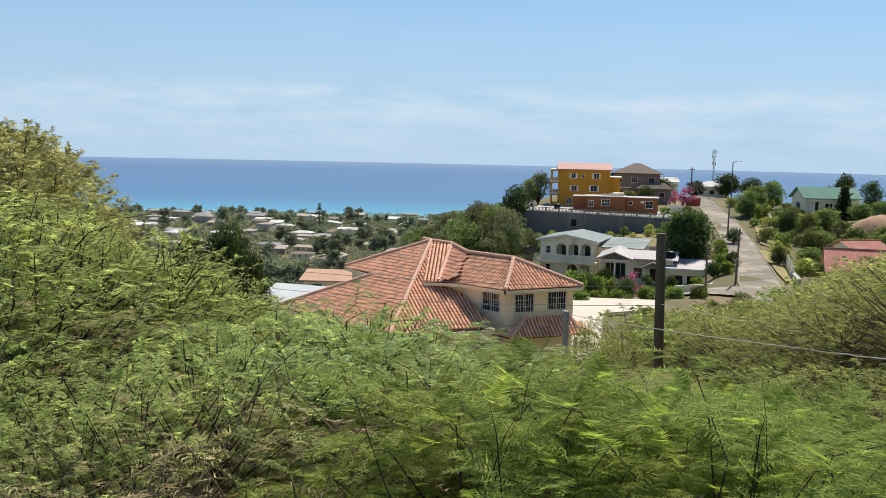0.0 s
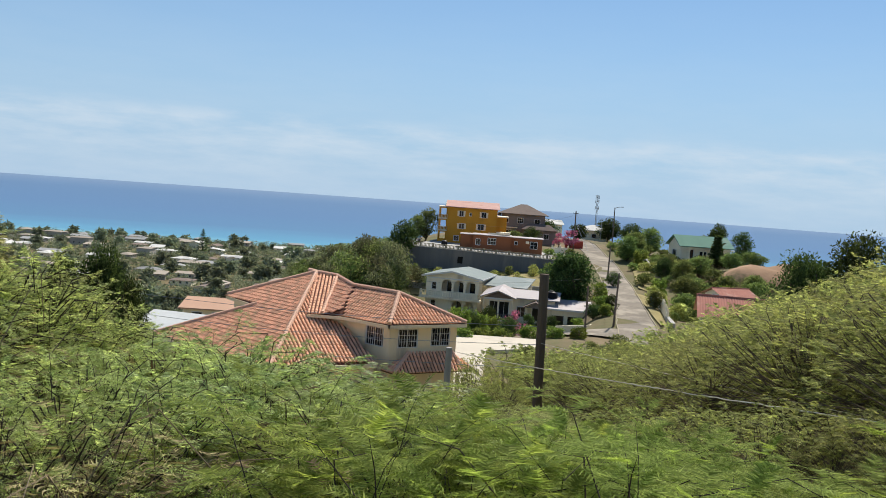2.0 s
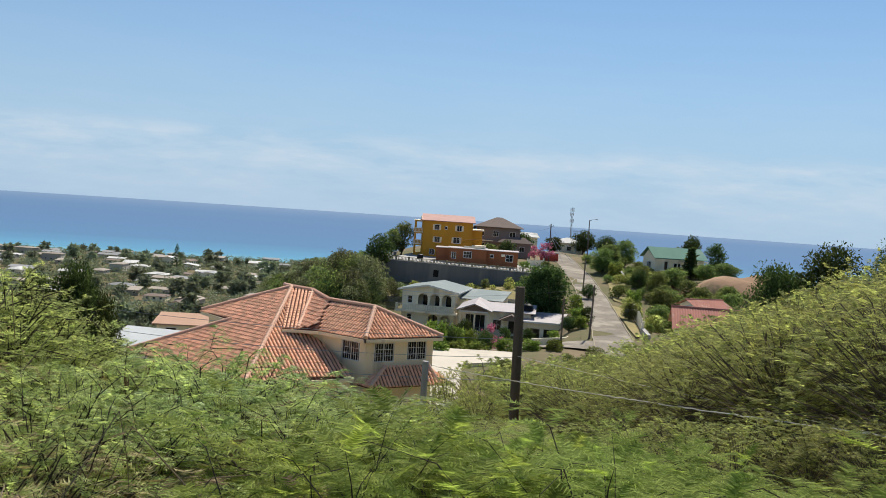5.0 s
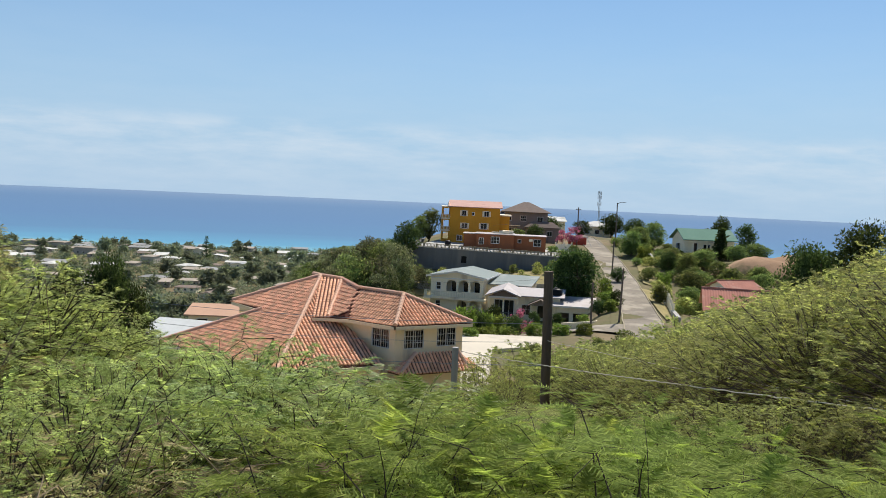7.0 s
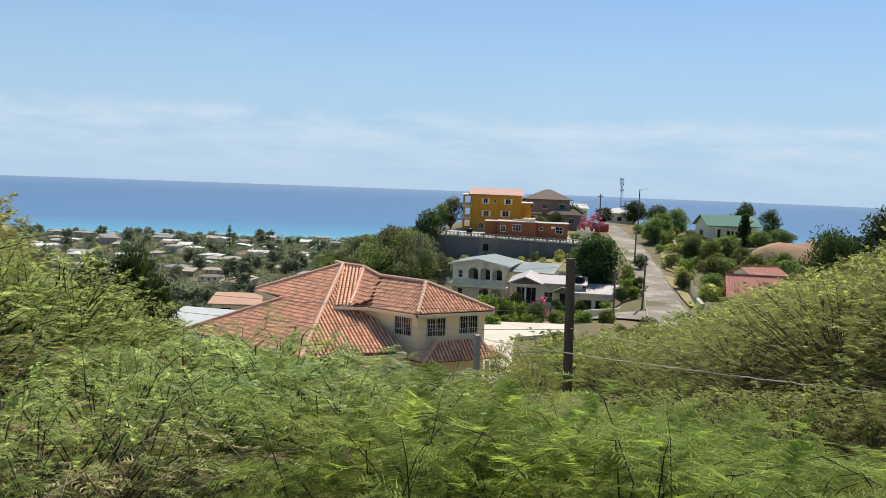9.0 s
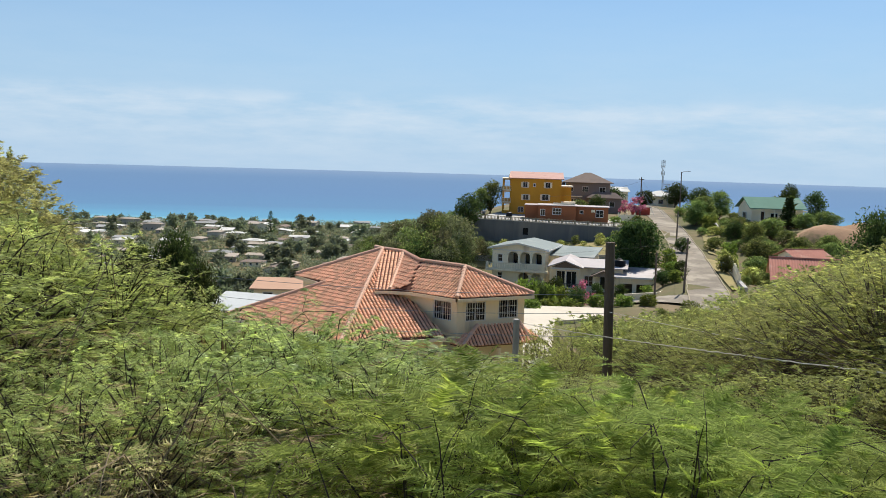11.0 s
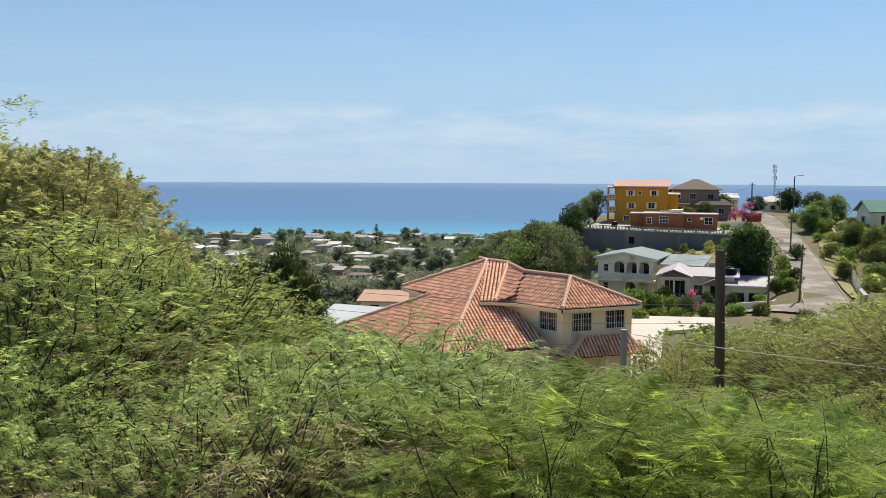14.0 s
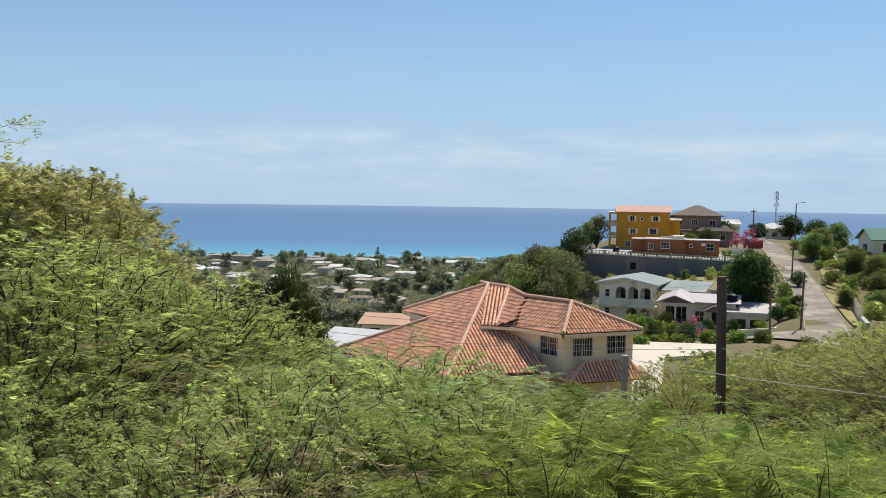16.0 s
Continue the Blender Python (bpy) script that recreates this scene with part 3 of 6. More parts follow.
CAP = Build().tube([(0, 0, -0.20), (0, 0, 0.20)], [0.125, 0.15], 7).mesh("ridge_tile", tile_cap)
for keys in (("P1", "P2", "A2", "A1"), ("P2", "M", "B", "A2"), ("M", "R", "C", "B"), ("R", "D", "C"), ("R", "M", "D2", "D")):
    tiled_slope(keys, villa)
tiled_slope(("P1", "E", "J", "G", "L"), villa)
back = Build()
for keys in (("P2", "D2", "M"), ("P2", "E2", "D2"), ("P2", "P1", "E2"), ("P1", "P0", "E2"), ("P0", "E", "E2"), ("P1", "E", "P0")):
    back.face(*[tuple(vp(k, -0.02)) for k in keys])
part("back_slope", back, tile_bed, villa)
FRONT_TOP = (5.0, 62.3, 50.78)
tiled_slope(("P1", "L", "K", FRONT_TOP, (4.2, 63.6, 51.35)), villa)
for a, c in (("P1", "L"), ("P1", "P2"), ("P2", "A2"), ("P2", "M"), ("M", "R"), ("R", "C"), ("R", "D"), ("P1", "E"), ("J", "G"), ("P1", "P0")):
    ridge_caps(a, c, villa)
for a, c in (("A2", "B"), ("B", "C"), ("C", "D"), ("A1", "A2"), ("L", "K"), ("G", "L"), ("E", "J")):
    p, q = vp(a, -0.05), vp(c, -0.05)
    d = (q - p).normalized()
    s = Vector((d.y, -d.x, 0)) * 0.11
    b = Build()
    b.face(p + s, q + s, q + s + Vector((0, 0, -0.2)), p + s + Vector((0, 0, -0.2)))
    b.face(p + s + Vector((0, 0, -0.2)), q + s + Vector((0, 0, -0.2)), q - s * 5 + Vector((0, 0, -0.2)), p - s * 5 + Vector((0, 0, -0.2)))
    b.face(p + s, p - s * 5, q - s * 5, q + s)
    part("eaves_board", b, cream, villa, "cream-painted eaves board")


def inset(a, c, e, d=0.45):
    """The plan corner c of the eaves, drawn in by d from both edges a-c and c-e (outer side on the right)."""
    a, c, e = (Vector((p[0], p[1], 0)) for p in (a, c, e))
    d0, d1 = (c - a).normalized(), (e - c).normalized()
    n0, n1 = Vector((-d0.y, d0.x, 0)), Vector((-d1.y, d1.x, 0))
    m = (n0 + n1).normalized()
    return c + m * (d / max(0.35, m.dot(n0)))


A1, A2, B_, C_, D_, D2 = (vp(k) for k in ("A1", "A2", "B", "C", "D", "D2"))
wA, wB, wC, wD, wD2 = A2 + Vector((0.3, 0.6, 0)), inset(A2, B_, C_), inset(B_, C_, D_), inset(C_, D_, D2), D2 + Vector((-0.5, -0.3, 0))
top, floor2 = 51.25 - 45, 48.0 - 45
BC, CD = (wC - wB).length, (wD - wC).length


def grilled_wall(p, q, wins):
    holes = [(u - w / 2, u + w / 2, z, z + h) for u, z, w, h in wins]
    add_wall(villa, p.xy, q.xy, -2.5, top, cream, holes=holes, t=0.2)
    for h in holes:
        add_window(villa, p.xy, q.xy, *h, bars=(1, 0), frame=0.035, grille=8, proud=0.0)


grilled_wall(wB, wC, ((BC * 0.66, 4.80, 1.55, 1.22),))
grilled_wall(wC, wD, ((CD * 0.27, 4.80, 1.5, 1.22), (CD * 0.755, 4.86, 1.5, 1.22)))
add_wall(villa, wA.xy, wB.xy, 2.0, top, cream)
add_wall(villa, wD.xy, wD2.xy, -2.5, top, cream)
wE, wE2 = vp("E") + Vector((0.5, 0.1, 0)), vp("E2") + Vector((0.1, -0.5, 0))
add_wall(villa, wD2.xy, wE2.xy, -2.5, top, cream)
wG, wL, wK = vp("G") + Vector((0.6, 0.1, 0)), vp("L") + Vector((0.2, 0.75, 0)), vp("K") + Vector((-0.1, 0.6, 0))
add_wall(villa, (wE + Vector((0, 0, 0))).xy, (vp("J") + Vector((0.5, 0.2, 0))).xy, 2.0, top - 0.1, cream)
add_wall(villa, wG.xy, wL.xy, -3.0, 3.72, cream, windows=((5.2, 1.6, 1.4, 1.2, 2, 1), (9.5, 1.6, 1.4, 1.2, 2, 1)))
add_wall(villa, wL.xy, wK.xy, -3.0, 3.8, cream, windows=((3.0, 1.4, 1.6, 1.3, 2, 1),))
# entrance porch in front of the wing
PR = {"a": (8.0, 57.7, 48.45), "b": (12.8, 59.65, 48.45), "c": (13.6, 61.0, 48.45), "r0": (9.1, 59.25, 49.5), "r1": (12.0, 60.45, 49.6), "d": (7.3, 58.9, 48.45)}
tiled_slope((PR["r0"], PR["r1"], PR["b"], PR["a"]), villa)
tiled_slope((PR["r0"], PR["a"], PR["d"]), villa)
tiled_slope((PR["r1"], PR["c"], PR["b"]), villa)
ridge_caps(PR["r1"], PR["b"], villa)
ridge_caps(PR["r0"], PR["a"], villa)
for x, y in ((8.5, 58.15), (10.5, 58.95), (12.5, 59.8)):
    part("porch_column", Build().tube([vp((x, y, 42.5)), vp((x, y, 48.2))], [0.16, 0.14], 10), cream, villa)
tagged(solo("driveway", Build().slab([(13.2, 62, 44.9), (17, 72, 44.75), (22, 92, 44.35), (33, 96, 44.5), (30.5, 101.5, 44.25), (19.5, 103.5, 44.2), (12, 78, 44.8)], 0.5), drive,
            "pale concrete driveway behind the villa", "driveway", kind="structure"))

# ---- houses on the spur ----


pinkish_roof = mat("pale_pinkish_sheet_roof", (0.48, 0.43, 0.41), 0.6, 0.12, 0.35, stain=(0.40, 0.34, 0.31), stain_at=0.58)


def ochre_house():
    h = thing("ochre_house", pose(37.4, 201.6, 49.0, rz=-12), "three-storey ochre-yellow house with salmon roof and white window trim", "house")
    fw = ((3.0, 6.0, 1.0, 1.2), (5.0, 6.2, 0.55, 0.7, 0, 0), (7.9, 6.0, 1.1, 1.2), (3.2, 3.3, 1.2, 1.2), (7.4, 3.3, 1.4, 1.3), (2.2, 0.6, 1.2, 1.2), (8.6, 0.6, 1.2, 1.2))
    add_block(h, 0, 10.8, 0, 9, -2, 7.9, ochre, front=fw, left=((2.5, 6.0, 1.2, 1.3), (6.0, 6.0, 1.2, 1.3), (2.5, 3.2, 1.2, 1.3), (6.0, 3.2, 1.2, 1.3)))
    add_roof(h, "shed", -0.2, 11.0, -0.2, 9.2, 7.9, 1.3, pink_roof, 0.35, label="salmon-painted sloping roof")
    add_box(h, "roof_fascia", (-0.55, -0.42, -0.5, 9.5, 7.7, 8.8), white_paint)
    for u, z, w, hh in ((3.0, 6.0, 1.0, 1.2), (7.9, 6.0, 1.1, 1.2), (3.2, 3.3, 1.2, 1.2), (7.4, 3.3, 1.4, 1.3)):
        for a in (u - w / 2 - 0.36, u + w / 2 + 0.06):
            add_box(h, "shutter", (a, a + 0.30, -0.06, -0.003, z, z + hh), cream, "cream louvred shutter")
    # stacked balconies at the end of the house
    gaps = [(0.3, 1.6, z, z + 1.45) for z in (0.9, 3.5, 6.1)]
    add_wall(h, (-1.9, 0.6), (-0.003, 0.6), -2, 7.8, ochre, holes=gaps)
    add_wall(h, (-1.9, 8.4), (-1.9, 0.8), -2, 7.8, ochre, holes=[(u, u + 2.9, z, z + 1.45) for z in (0.9, 3.5, 6.1) for u in (0.5, 4.1)])
    for z in (0.0, 2.6, 5.2, 7.8):
        add_box(h, "balcony_slab", (-2.05, -0.003, 0.45, 8.5, z, z + 0.15), white_paint)
    for z in (2.75, 5.35):
        add_rail(h, (-2.0, 0.5), (-2.0, 8.3), z, 0.85, white_paint, 16)
        add_rail(h, (-2.0, 0.5), (-0.1, 0.5), z, 0.85, white_paint, 6)
    add_box(h, "annexe", (10.803, 13.0, 1.5, 8, -2, 6.3), ochre)
    add_box(h, "annexe_roof", (10.803, 13.4, 1.1, 8.4, 6.3, 6.55), white_paint)
    add_box(h, "terrace_wall", (10.803, 15.5, 0.2, 0.45, -1, 3.2), white_paint)


def terracotta_bungalow():
    h = thing("terracotta_bungalow", pose(37.5, 186.3, 48.9, rz=-14), "long flat-roofed terracotta-orange bungalow with white trim", "house")
    add_block(h, 2.6, 10.2, 0, 7, -1.5, 3.0, terracotta_paint, front=((3.6 - 2.6, 0.95, 0.95, 1.3), (6.4 - 2.6, 1.2, 1.7, 1.35, 2, 1)))
    add_block(h, 10.203, 16.6, 0.9, 7, -1.5, 2.9, terracotta_paint, front=((1.1, 1.5, 0.7, 0.7, 0, 0), (4.7, 0.9, 1.5, 1.45, 1, 1)))
    add_block(h, 0, 2.597, 1.2, 7, -1.5, 2.9, terracotta_paint)
    add_roof(h, "flat", 2.6, 10.2, 0, 7, 3.0, 0, pinkish_roof, 0.25, t=0.13, label="flat roof slab with pale pink edge")
    add_roof(h, "flat", 10.5, 16.6, 0.9, 7, 2.9, 0, pinkish_roof, 0.25, t=0.12)
    add_roof(h, "flat", 0, 2.3, 1.2, 7, 2.9, 0, pinkish_roof, 0.2, t=0.12)
    add_box(h, "parapet", (5.6, 9.0, 1.4, 1.6, 3.2, 3.55), white_paint)
    add_box(h, "rooftop_slab", (7.8, 10.0, 2.5, 5.0, 3.2, 3.75), white_paint)
    add_box(h, "air_conditioner", (13.25, 13.95, 0.55, 0.898, 1.9, 2.4), white_paint)
    part("water_barrel", Build().tube([(-3.2, 1, -0.2), (-3.2, 1, 0.4), (-3.2, 1, 1.2), (-3.2, 1, 1.35)], [0.6, 0.64, 0.6, 0.25], 14), black_plastic, h, "black plastic barrel")


def terrace():
    t = thing("terrace", pose(25.5, 178.3, 46.1, ry=1.6, rz=-12.9), "grey blockwork retaining wall and terrace with balustrade", "retaining wall", kind="structure")
    b = Build()
    wall_cells(b, (0, 0), (29.2, 0), -4.0, 3.25, ((9.9, 10.9, 0.8, 2.1),), 0.5)
    part("wall", b, stone_wall, t, "dark grey stained retaining wall")
    b = Build().box(-0.1, 29.3, -0.08, 0.6, 3.25, 3.4)
    part("coping", b, concrete, t)
    part("paving", Build().slab([(0, 0.6, 3.2), (29.2, 0.6, 3.2), (34, 30, 3.4), (4, 34, 3.3)], 0.8), concrete, t)
    wall_cells(b2 := Build(), (0, 34), (0, 0.5), -6, 3.2, (), 0.4)
    part("side_wall", b2, stone_wall, t)
    for i in range(12):
        x0 = i * 2.43
        part("baluster_pier", Build().box(x0, x0 + 0.3, 0.1, 0.4, 3.4, 4.15), kerb_mat, t)
        add_rail(t, (x0 + 0.3, 0.25), (x0 + 2.43, 0.25), 3.4, 0.62, kerb_mat, 8, "balustrade")
    # black panel added in the opening to paint the dark inside it
    part("niche", Build().box(9.9, 10.9, 0.3, 0.34, 0.8, 2.1), black_plastic, t, "black panel standing in for the dark inside the wall opening")


def grey_house():
    h = thing("grey_house", pose(53.6, 218.6, 50.0, rz=-15), "grey-brown two-storey house with brown hip roof", "house")
    add_block(h, 0, 10.4, 0, 9, -2, 6.0, grey_paint, front=((1.2, 3.9, 1.2, 1.2), (4.6, 3.9, 1.4, 1.3, 2, 1), (8.6, 3.9, 1.4, 1.2), (2.0, 0.9, 1.4, 1.3), (7.5, 0.9, 1.4, 1.3)))
    add_roof(h, "hip", 0, 10.4, 0, 9, 6.0, 2.3, shingle, 0.8)
    add_block(h, 5.5, 13.0, -3.5, -0.003, -2, 2.6, grey_paint, front=((2.0, 0.7, 1.2, 1.2), (5.4, 0.7, 1.2, 1.2)))
    add_roof(h, "hip", 5.5, 13.0, -3.5, -0.6, 2.6, 1.3, shingle, 0.5)
    add_box(h, "porch_trim", (-3.2, 4.0, -0.9, -0.5, 2.7, 2.95), white_paint)
    add_box(h, "balcony", (-3.2, -0.003, -0.5, 3.0, 2.3, 2.6), white_paint)
    for x in (-3.1, -1.6):
        add_box(h, "balcony_post", (x, x + 0.2, -0.4, -0.2, -1, 5.4), white_paint)
    add_roof(h, "shed", -3.0, -0.4, -0.4, 3.0, 5.4, 0.5, shingle, 0.3)


def arcade_house():
    h = thing("arcaded_house", pose(24.9, 148.6, 40.3, rz=-24), "white two-storey house with arched verandas and grey-green roof", "house")
    up, low = [], []
    for u in (3.4, 5.35, 7.3):
        up += arch(u - 0.8, u + 0.8, 3.95, 5.0)
    for u in (5.2, 7.2):
        low += arch(u - 0.82, u + 0.82, 0.3, 1.7)
    add_wall(h, (0, 0), (8.6, 0), -3, 6.2, white_paint, windows=((1.3, 4.1, 0.8, 1.2, 0, 1), (1.3, 1.2, 0.8, 1.2, 0, 1)), holes=up + low, t=0.3)
    add_block(h, 0, 8.6, 2.2, 11, -3, 6.2, white_paint, front=((3.4, 3.3, 1.0, 2.1, 0, 0), (5.4, 3.3, 1.0, 2.1, 0, 0), (7.2, 3.3, 1.0, 2.1, 0, 0), (5.2, 0.2, 1.1, 2.1, 0, 0)))
    add_wall(h, (8.6, 0.3), (8.6, 2.2), -3, 6.2, white_paint)
    add_wall(h, (0, 2.2), (0, 0.3), -3, 6.2, white_paint)
    add_box(h, "veranda_floor", (0.2, 8.4, 0.3, 2.2, 2.9, 3.1), concrete)
    add_box(h, "balcony_slab", (-0.8, 9.2, -1.3, -0.003, 2.75, 3.05), white_paint)
    add_rail(h, (-0.7, -1.2), (9.1, -1.2), 3.05, 0.95, white_paint, 26)
    add_rail(h, (-0.7, -1.2), (-0.7, 0), 3.05, 0.95, white_paint, 4)
    add_rail(h, (1.5, -0.4), (9.1, -0.4), -0.2, 0.9, white_paint, 20)
    add_gable(h, (0, 0), (8.6, 0), 6.2, 0.85, white_paint)
    add_roof(h, "gable", 0, 8.6, 0, 11, 6.2, 0.95, blue_roof, 0.7, axis="y", label="low grey-green sheet metal gable roof")
    for x0, x1, z0, z1 in ((-0.7, 4.3, 6.2, 7.15), (9.3, 4.3, 6.2, 7.15)):      # white boards along the gable edge
        part("fascia", Build().face((x0, -0.72, z0 - 0.12), (x1, -0.72, z1 - 0.12), (x1, -0.72, z1 + 0.16), (x0, -0.72, z0 + 0.16)).face((x0, -0.78, z0 + 0.16), (x0, -0.72, z0 + 0.16), (x1, -0.72, z1 + 0.16), (x1, -0.78, z1 + 0.16)), frame_white, h)
    part("fascia", Build().box(9.303, 9.36, -0.72, 11.5, 6.12, 6.36), frame_white, h)
    for z in (2.7, 5.9):
        add_box(h, "string_course", (-0.06, 8.66, -0.06, -0.003, z, z + 0.14), frame_white)
    add_block(h, 8.603, 15.5, 3.0, 11, -3, 5.2, white_paint, front=((2.0, 3.0, 1.2, 1.2), (5.0, 3.0, 1.2, 1.2)))
    add_roof(h, "shed", 9.4, 15.5, 2.8, 11, 5.2, 0.9, blue_roof, 0.5)


def white_house():
    h = thing("white_bungalow", pose(32.3, 137.0, 40.6, rz=-18), "low white house with pale sheet roofs and carport", "house")
    # the 3 m dark-glass window stands in for shade in the veranda recess
    add_block(h, 0, 10.2, 0, 8, -3, 4.4, white_paint, front=((1.9, 1.25, 3.0, 2.5, 3, 0), (5.2, 1.6, 1.3, 1.6, 1, 1), (7.4, 1.2, 1.1, 2.3, 0, 0)))
    add_roof(h, "gable", 3.2, 10.2, 0, 8, 4.4, 0.85, pinkish_roof, 0.7, label="pale weathered sheet roof")
    add_roof(h, "gable", -0.3, 4.0, -2.0, 8, 4.42, 1.0, pinkish_roof, 0.5, axis="y", label="pale weathered sheet roof")
    add_gable(h, (-0.3, -2.0), (4.0, -2.0), 4.42, 0.9, shingle)
    add_box(h, "veranda_beam", (-0.3, 4.0, -2.05, -1.85, 4.15, 4.40), frame_white)
    add_box(h, "balcony_slab", (-0.4, 4.1, -2.1, -0.003, 0.95, 1.15), white_paint)
    add_rail(h, (-0.3, -2.0), (4.0, -2.0), 1.15, 0.9, wire_mat, 16)
    for x in (-0.35, 1.8, 3.85):
        add_box(h, "veranda_post", (x, x + 0.2, -2.0, -1.8, -2.5, 4.15), white_paint)
    # gabled porch over the entrance
    add_roof(h, "gable", 6.0, 8.8, -2.2, 0.6, 3.3, 0.85, shingle, 0.4, axis="y")
    add_gable(h, (6.0, -2.2), (8.8, -2.2), 3.35, 0.75, grey_paint)
    for x in (6.0, 8.6):
        add_box(h, "porch_post", (x, x + 0.22, -2.2, -1.98, -2.5, 3.3), white_paint)
    # carport wing
    add_wall(h, (9.0, -1.6), (15.2, -1.6), -3, 3.3, white_paint, holes=((0.5, 2.6, -0.5, 2.5), (3.2, 5.7, 0.3, 2.5)))
    add_wall(h, (15.2, -1.4), (15.2, 4), -3, 3.3, white_paint)
    add_block(h, 10.203, 15.0, 1.2, 4, -3, 3.3, grey_paint, front=((2.4, 0.2, 1.0, 2.0, 0, 0),))
    add_roof(h, "shed", 8.9, 15.2, -1.6, 4, 3.4, 0.8, pinkish_roof, 0.5)
    add_box(h, "roof_fascia", (8.4, 15.7, -2.14, -2.103, 3.3, 3.55), frame_white)
    tank = thing("water_tank", h.matrix_world @ pose(9.6, 1.2, 4.05), "black ribbed plastic water tank on a roof", "water tank")
    part("body", Build().tube([(0, 0, 0), (0, 0, 0.1), (0, 0, 0.5), (0, 0, 0.55), (0, 0, 0.6), (0, 0, 1.1), (0, 0, 1.15), (0, 0, 1.45), (0, 0, 1.7)],
                              [0.85, 0.92, 0.92, 0.86, 0.92, 0.92, 0.86, 0.9, 0.4], 18), black_plastic, tank, smooth=True)
    part("lid", Build().tube([(0, 0, 1.68), (0, 0, 1.82)], [0.36, 0.32], 14), black_plastic, tank)


def green_house():
    h = thing("green_roofed_house", pose(81.2, 177.6, 49.6, rz=-3), "white two-storey house with green gabled sheet roof", "house")
    add_block(h, 0, 10.4, 0, 7, -3, 3.0, white_paint, front=((2.2, 0.6, 0.9, 1.9, 0, 0), (4.6, 0.9, 1.5, 1.3, 1, 0), (8.2, 0.9, 1.5, 1.3, 1, 0)), left=((3.2, 0.9, 2.2, 1.3, 2, 0),))
    add_gable(h, (0, 7), (0, 0), 3.0, 2.1, white_paint)
    add_roof(h, "gable", 0, 10.4, 0, 7, 3.0, 2.1, green_roof, 0.6, label="green painted sheet metal roof")
    add_box(h, "veranda_slab", (1.0, 10.4, -1.6, -0.003, -0.4, -0.2), white_paint)
    for x in (1.1, 4.0, 7.0, 10.1):
        add_box(h, "veranda_post", (x, x + 0.2, -1.5, -1.3, -3, 2.9), white_paint)
    add_rail(h, (1.1, -1.5), (10.2, -1.5), -0.2, 0.8, white_paint, 18)
    add_box(h, "eaves_trim", (-0.62, 11.0, -0.66, -0.603, 2.6, 2.85), white_paint)


def red_house(name, m, w, d, eave, rise, label):
    h = thing(name, m, label, "house")
    add_block(h, 0, w, 0, d, -4, eave, white_paint, front=((w * 0.3, 0.9, 1.1, 1.1), (w * 0.72, 0.9, 1.1, 1.1)), left=((d * 0.5, 0.9, 1.2, 1.1),))
    add_gable(h, (0, d), (0, 0), eave, rise, white_paint)
    add_gable(h, (w, 0), (w, d), eave, rise, white_paint)
    b = Build()
    X0, X1, Y0, Y1, m_ = -0.6, w + 0.6, -0.7, d + 0.7, d / 2
    n = int((X1 - X0) / 0.24)
    for side in ((Y0, m_), (Y1, m_)):                       # corrugated sheets
        for i in range(n):
            for k, zz in ((0, 0.0), (0.5, 0.05)):
                xa, xb = X0 + (i + k) * 0.24, X0 + (i + k + 0.5) * 0.24
                za, zb = (0.0, 0.05) if k == 0 else (0.05, 0.0)
                q = [(xa, side[0], eave - 0.15 + za), (xb, side[0], eave - 0.15 + zb), (xb, side[1], eave + rise + 0.05 + zb), (xa, side[1], eave + rise + 0.05 + za)]
                b.face(*(q if side[0] < m_ else reversed(q)))
    part("roof", b, red_roof, h, "red corrugated sheet roof")
    part("ridge_cap", Build().tube([(X0, m_, eave + rise + 0.08), (X1, m_, eave + rise + 0.08)], 0.12, 6), red_roof, h)
    return h


ochre_house()
terracotta_bungalow()
terrace()
grey_house()
arcade_house()
white_house()
green_house()
red_house("red_roofed_cottage", pose(39.0, 79.4, 48.0, rz=-22), 5.4, 5.4, 2.5, 1.6, "white cottage with red corrugated roof above the scrub")
red_house("red_roofed_shed", pose(60.8, 118.5, 46.7, rz=10), 5.2, 4.0, 2.0, 0.8, "small house with faded red roof among trees")


def plain_house(name, m, w, d, hgt, roof_kind, rise, wall_m, roof_m, label, group=""):
    h = thing(name, m, label, "house", group)
    wins = tuple((w * k, 0.9, 1.3, 1.2, 0, 0) for k in (0.2, 0.5, 0.8))
    add_block(h, 0, w, 0, d, -4, hgt, wall_m, front=wins, left=((d * 0.5, 0.9, 1.2, 1.2, 1, 0),), right=((d * 0.5, 0.9, 1.2, 1.2, 1, 0),))
    add_roof(h, roof_kind, 0, w, 0, d, hgt, rise, roof_m, 0.5)
    if roof_kind == "gable":
        add_gable(h, (0, d), (0, 0), hgt, rise, wall_m)
        add_gable(h, (w, 0), (w, d), hgt, rise, wall_m)
    return h


tan_clay = mat("tan_flat_roof", (0.50, 0.31, 0.21), 0.9, 0.12, 0.4)
plain_house("hilltop_house", pose(66, 262, 49.0, rz=-8), 16, 9, 4.0, "gable", 1.2, white_paint, white_roof, "pale low house at the top of the road behind trees")
plain_house("hilltop_house", pose(83, 249, 49.4, rz=-14), 9, 8, 2.9, "hip", 1.4, white_paint, white_roof, "white house beside the head of the road")
plain_house("zinc_roofed_shed", pose(-11.2, 86.0, 43.2, rz=-24), 8.2, 7, 2.9, "gable", 1.1, white_paint, zinc, "long shed with grey corrugated zinc roof behind the villa")
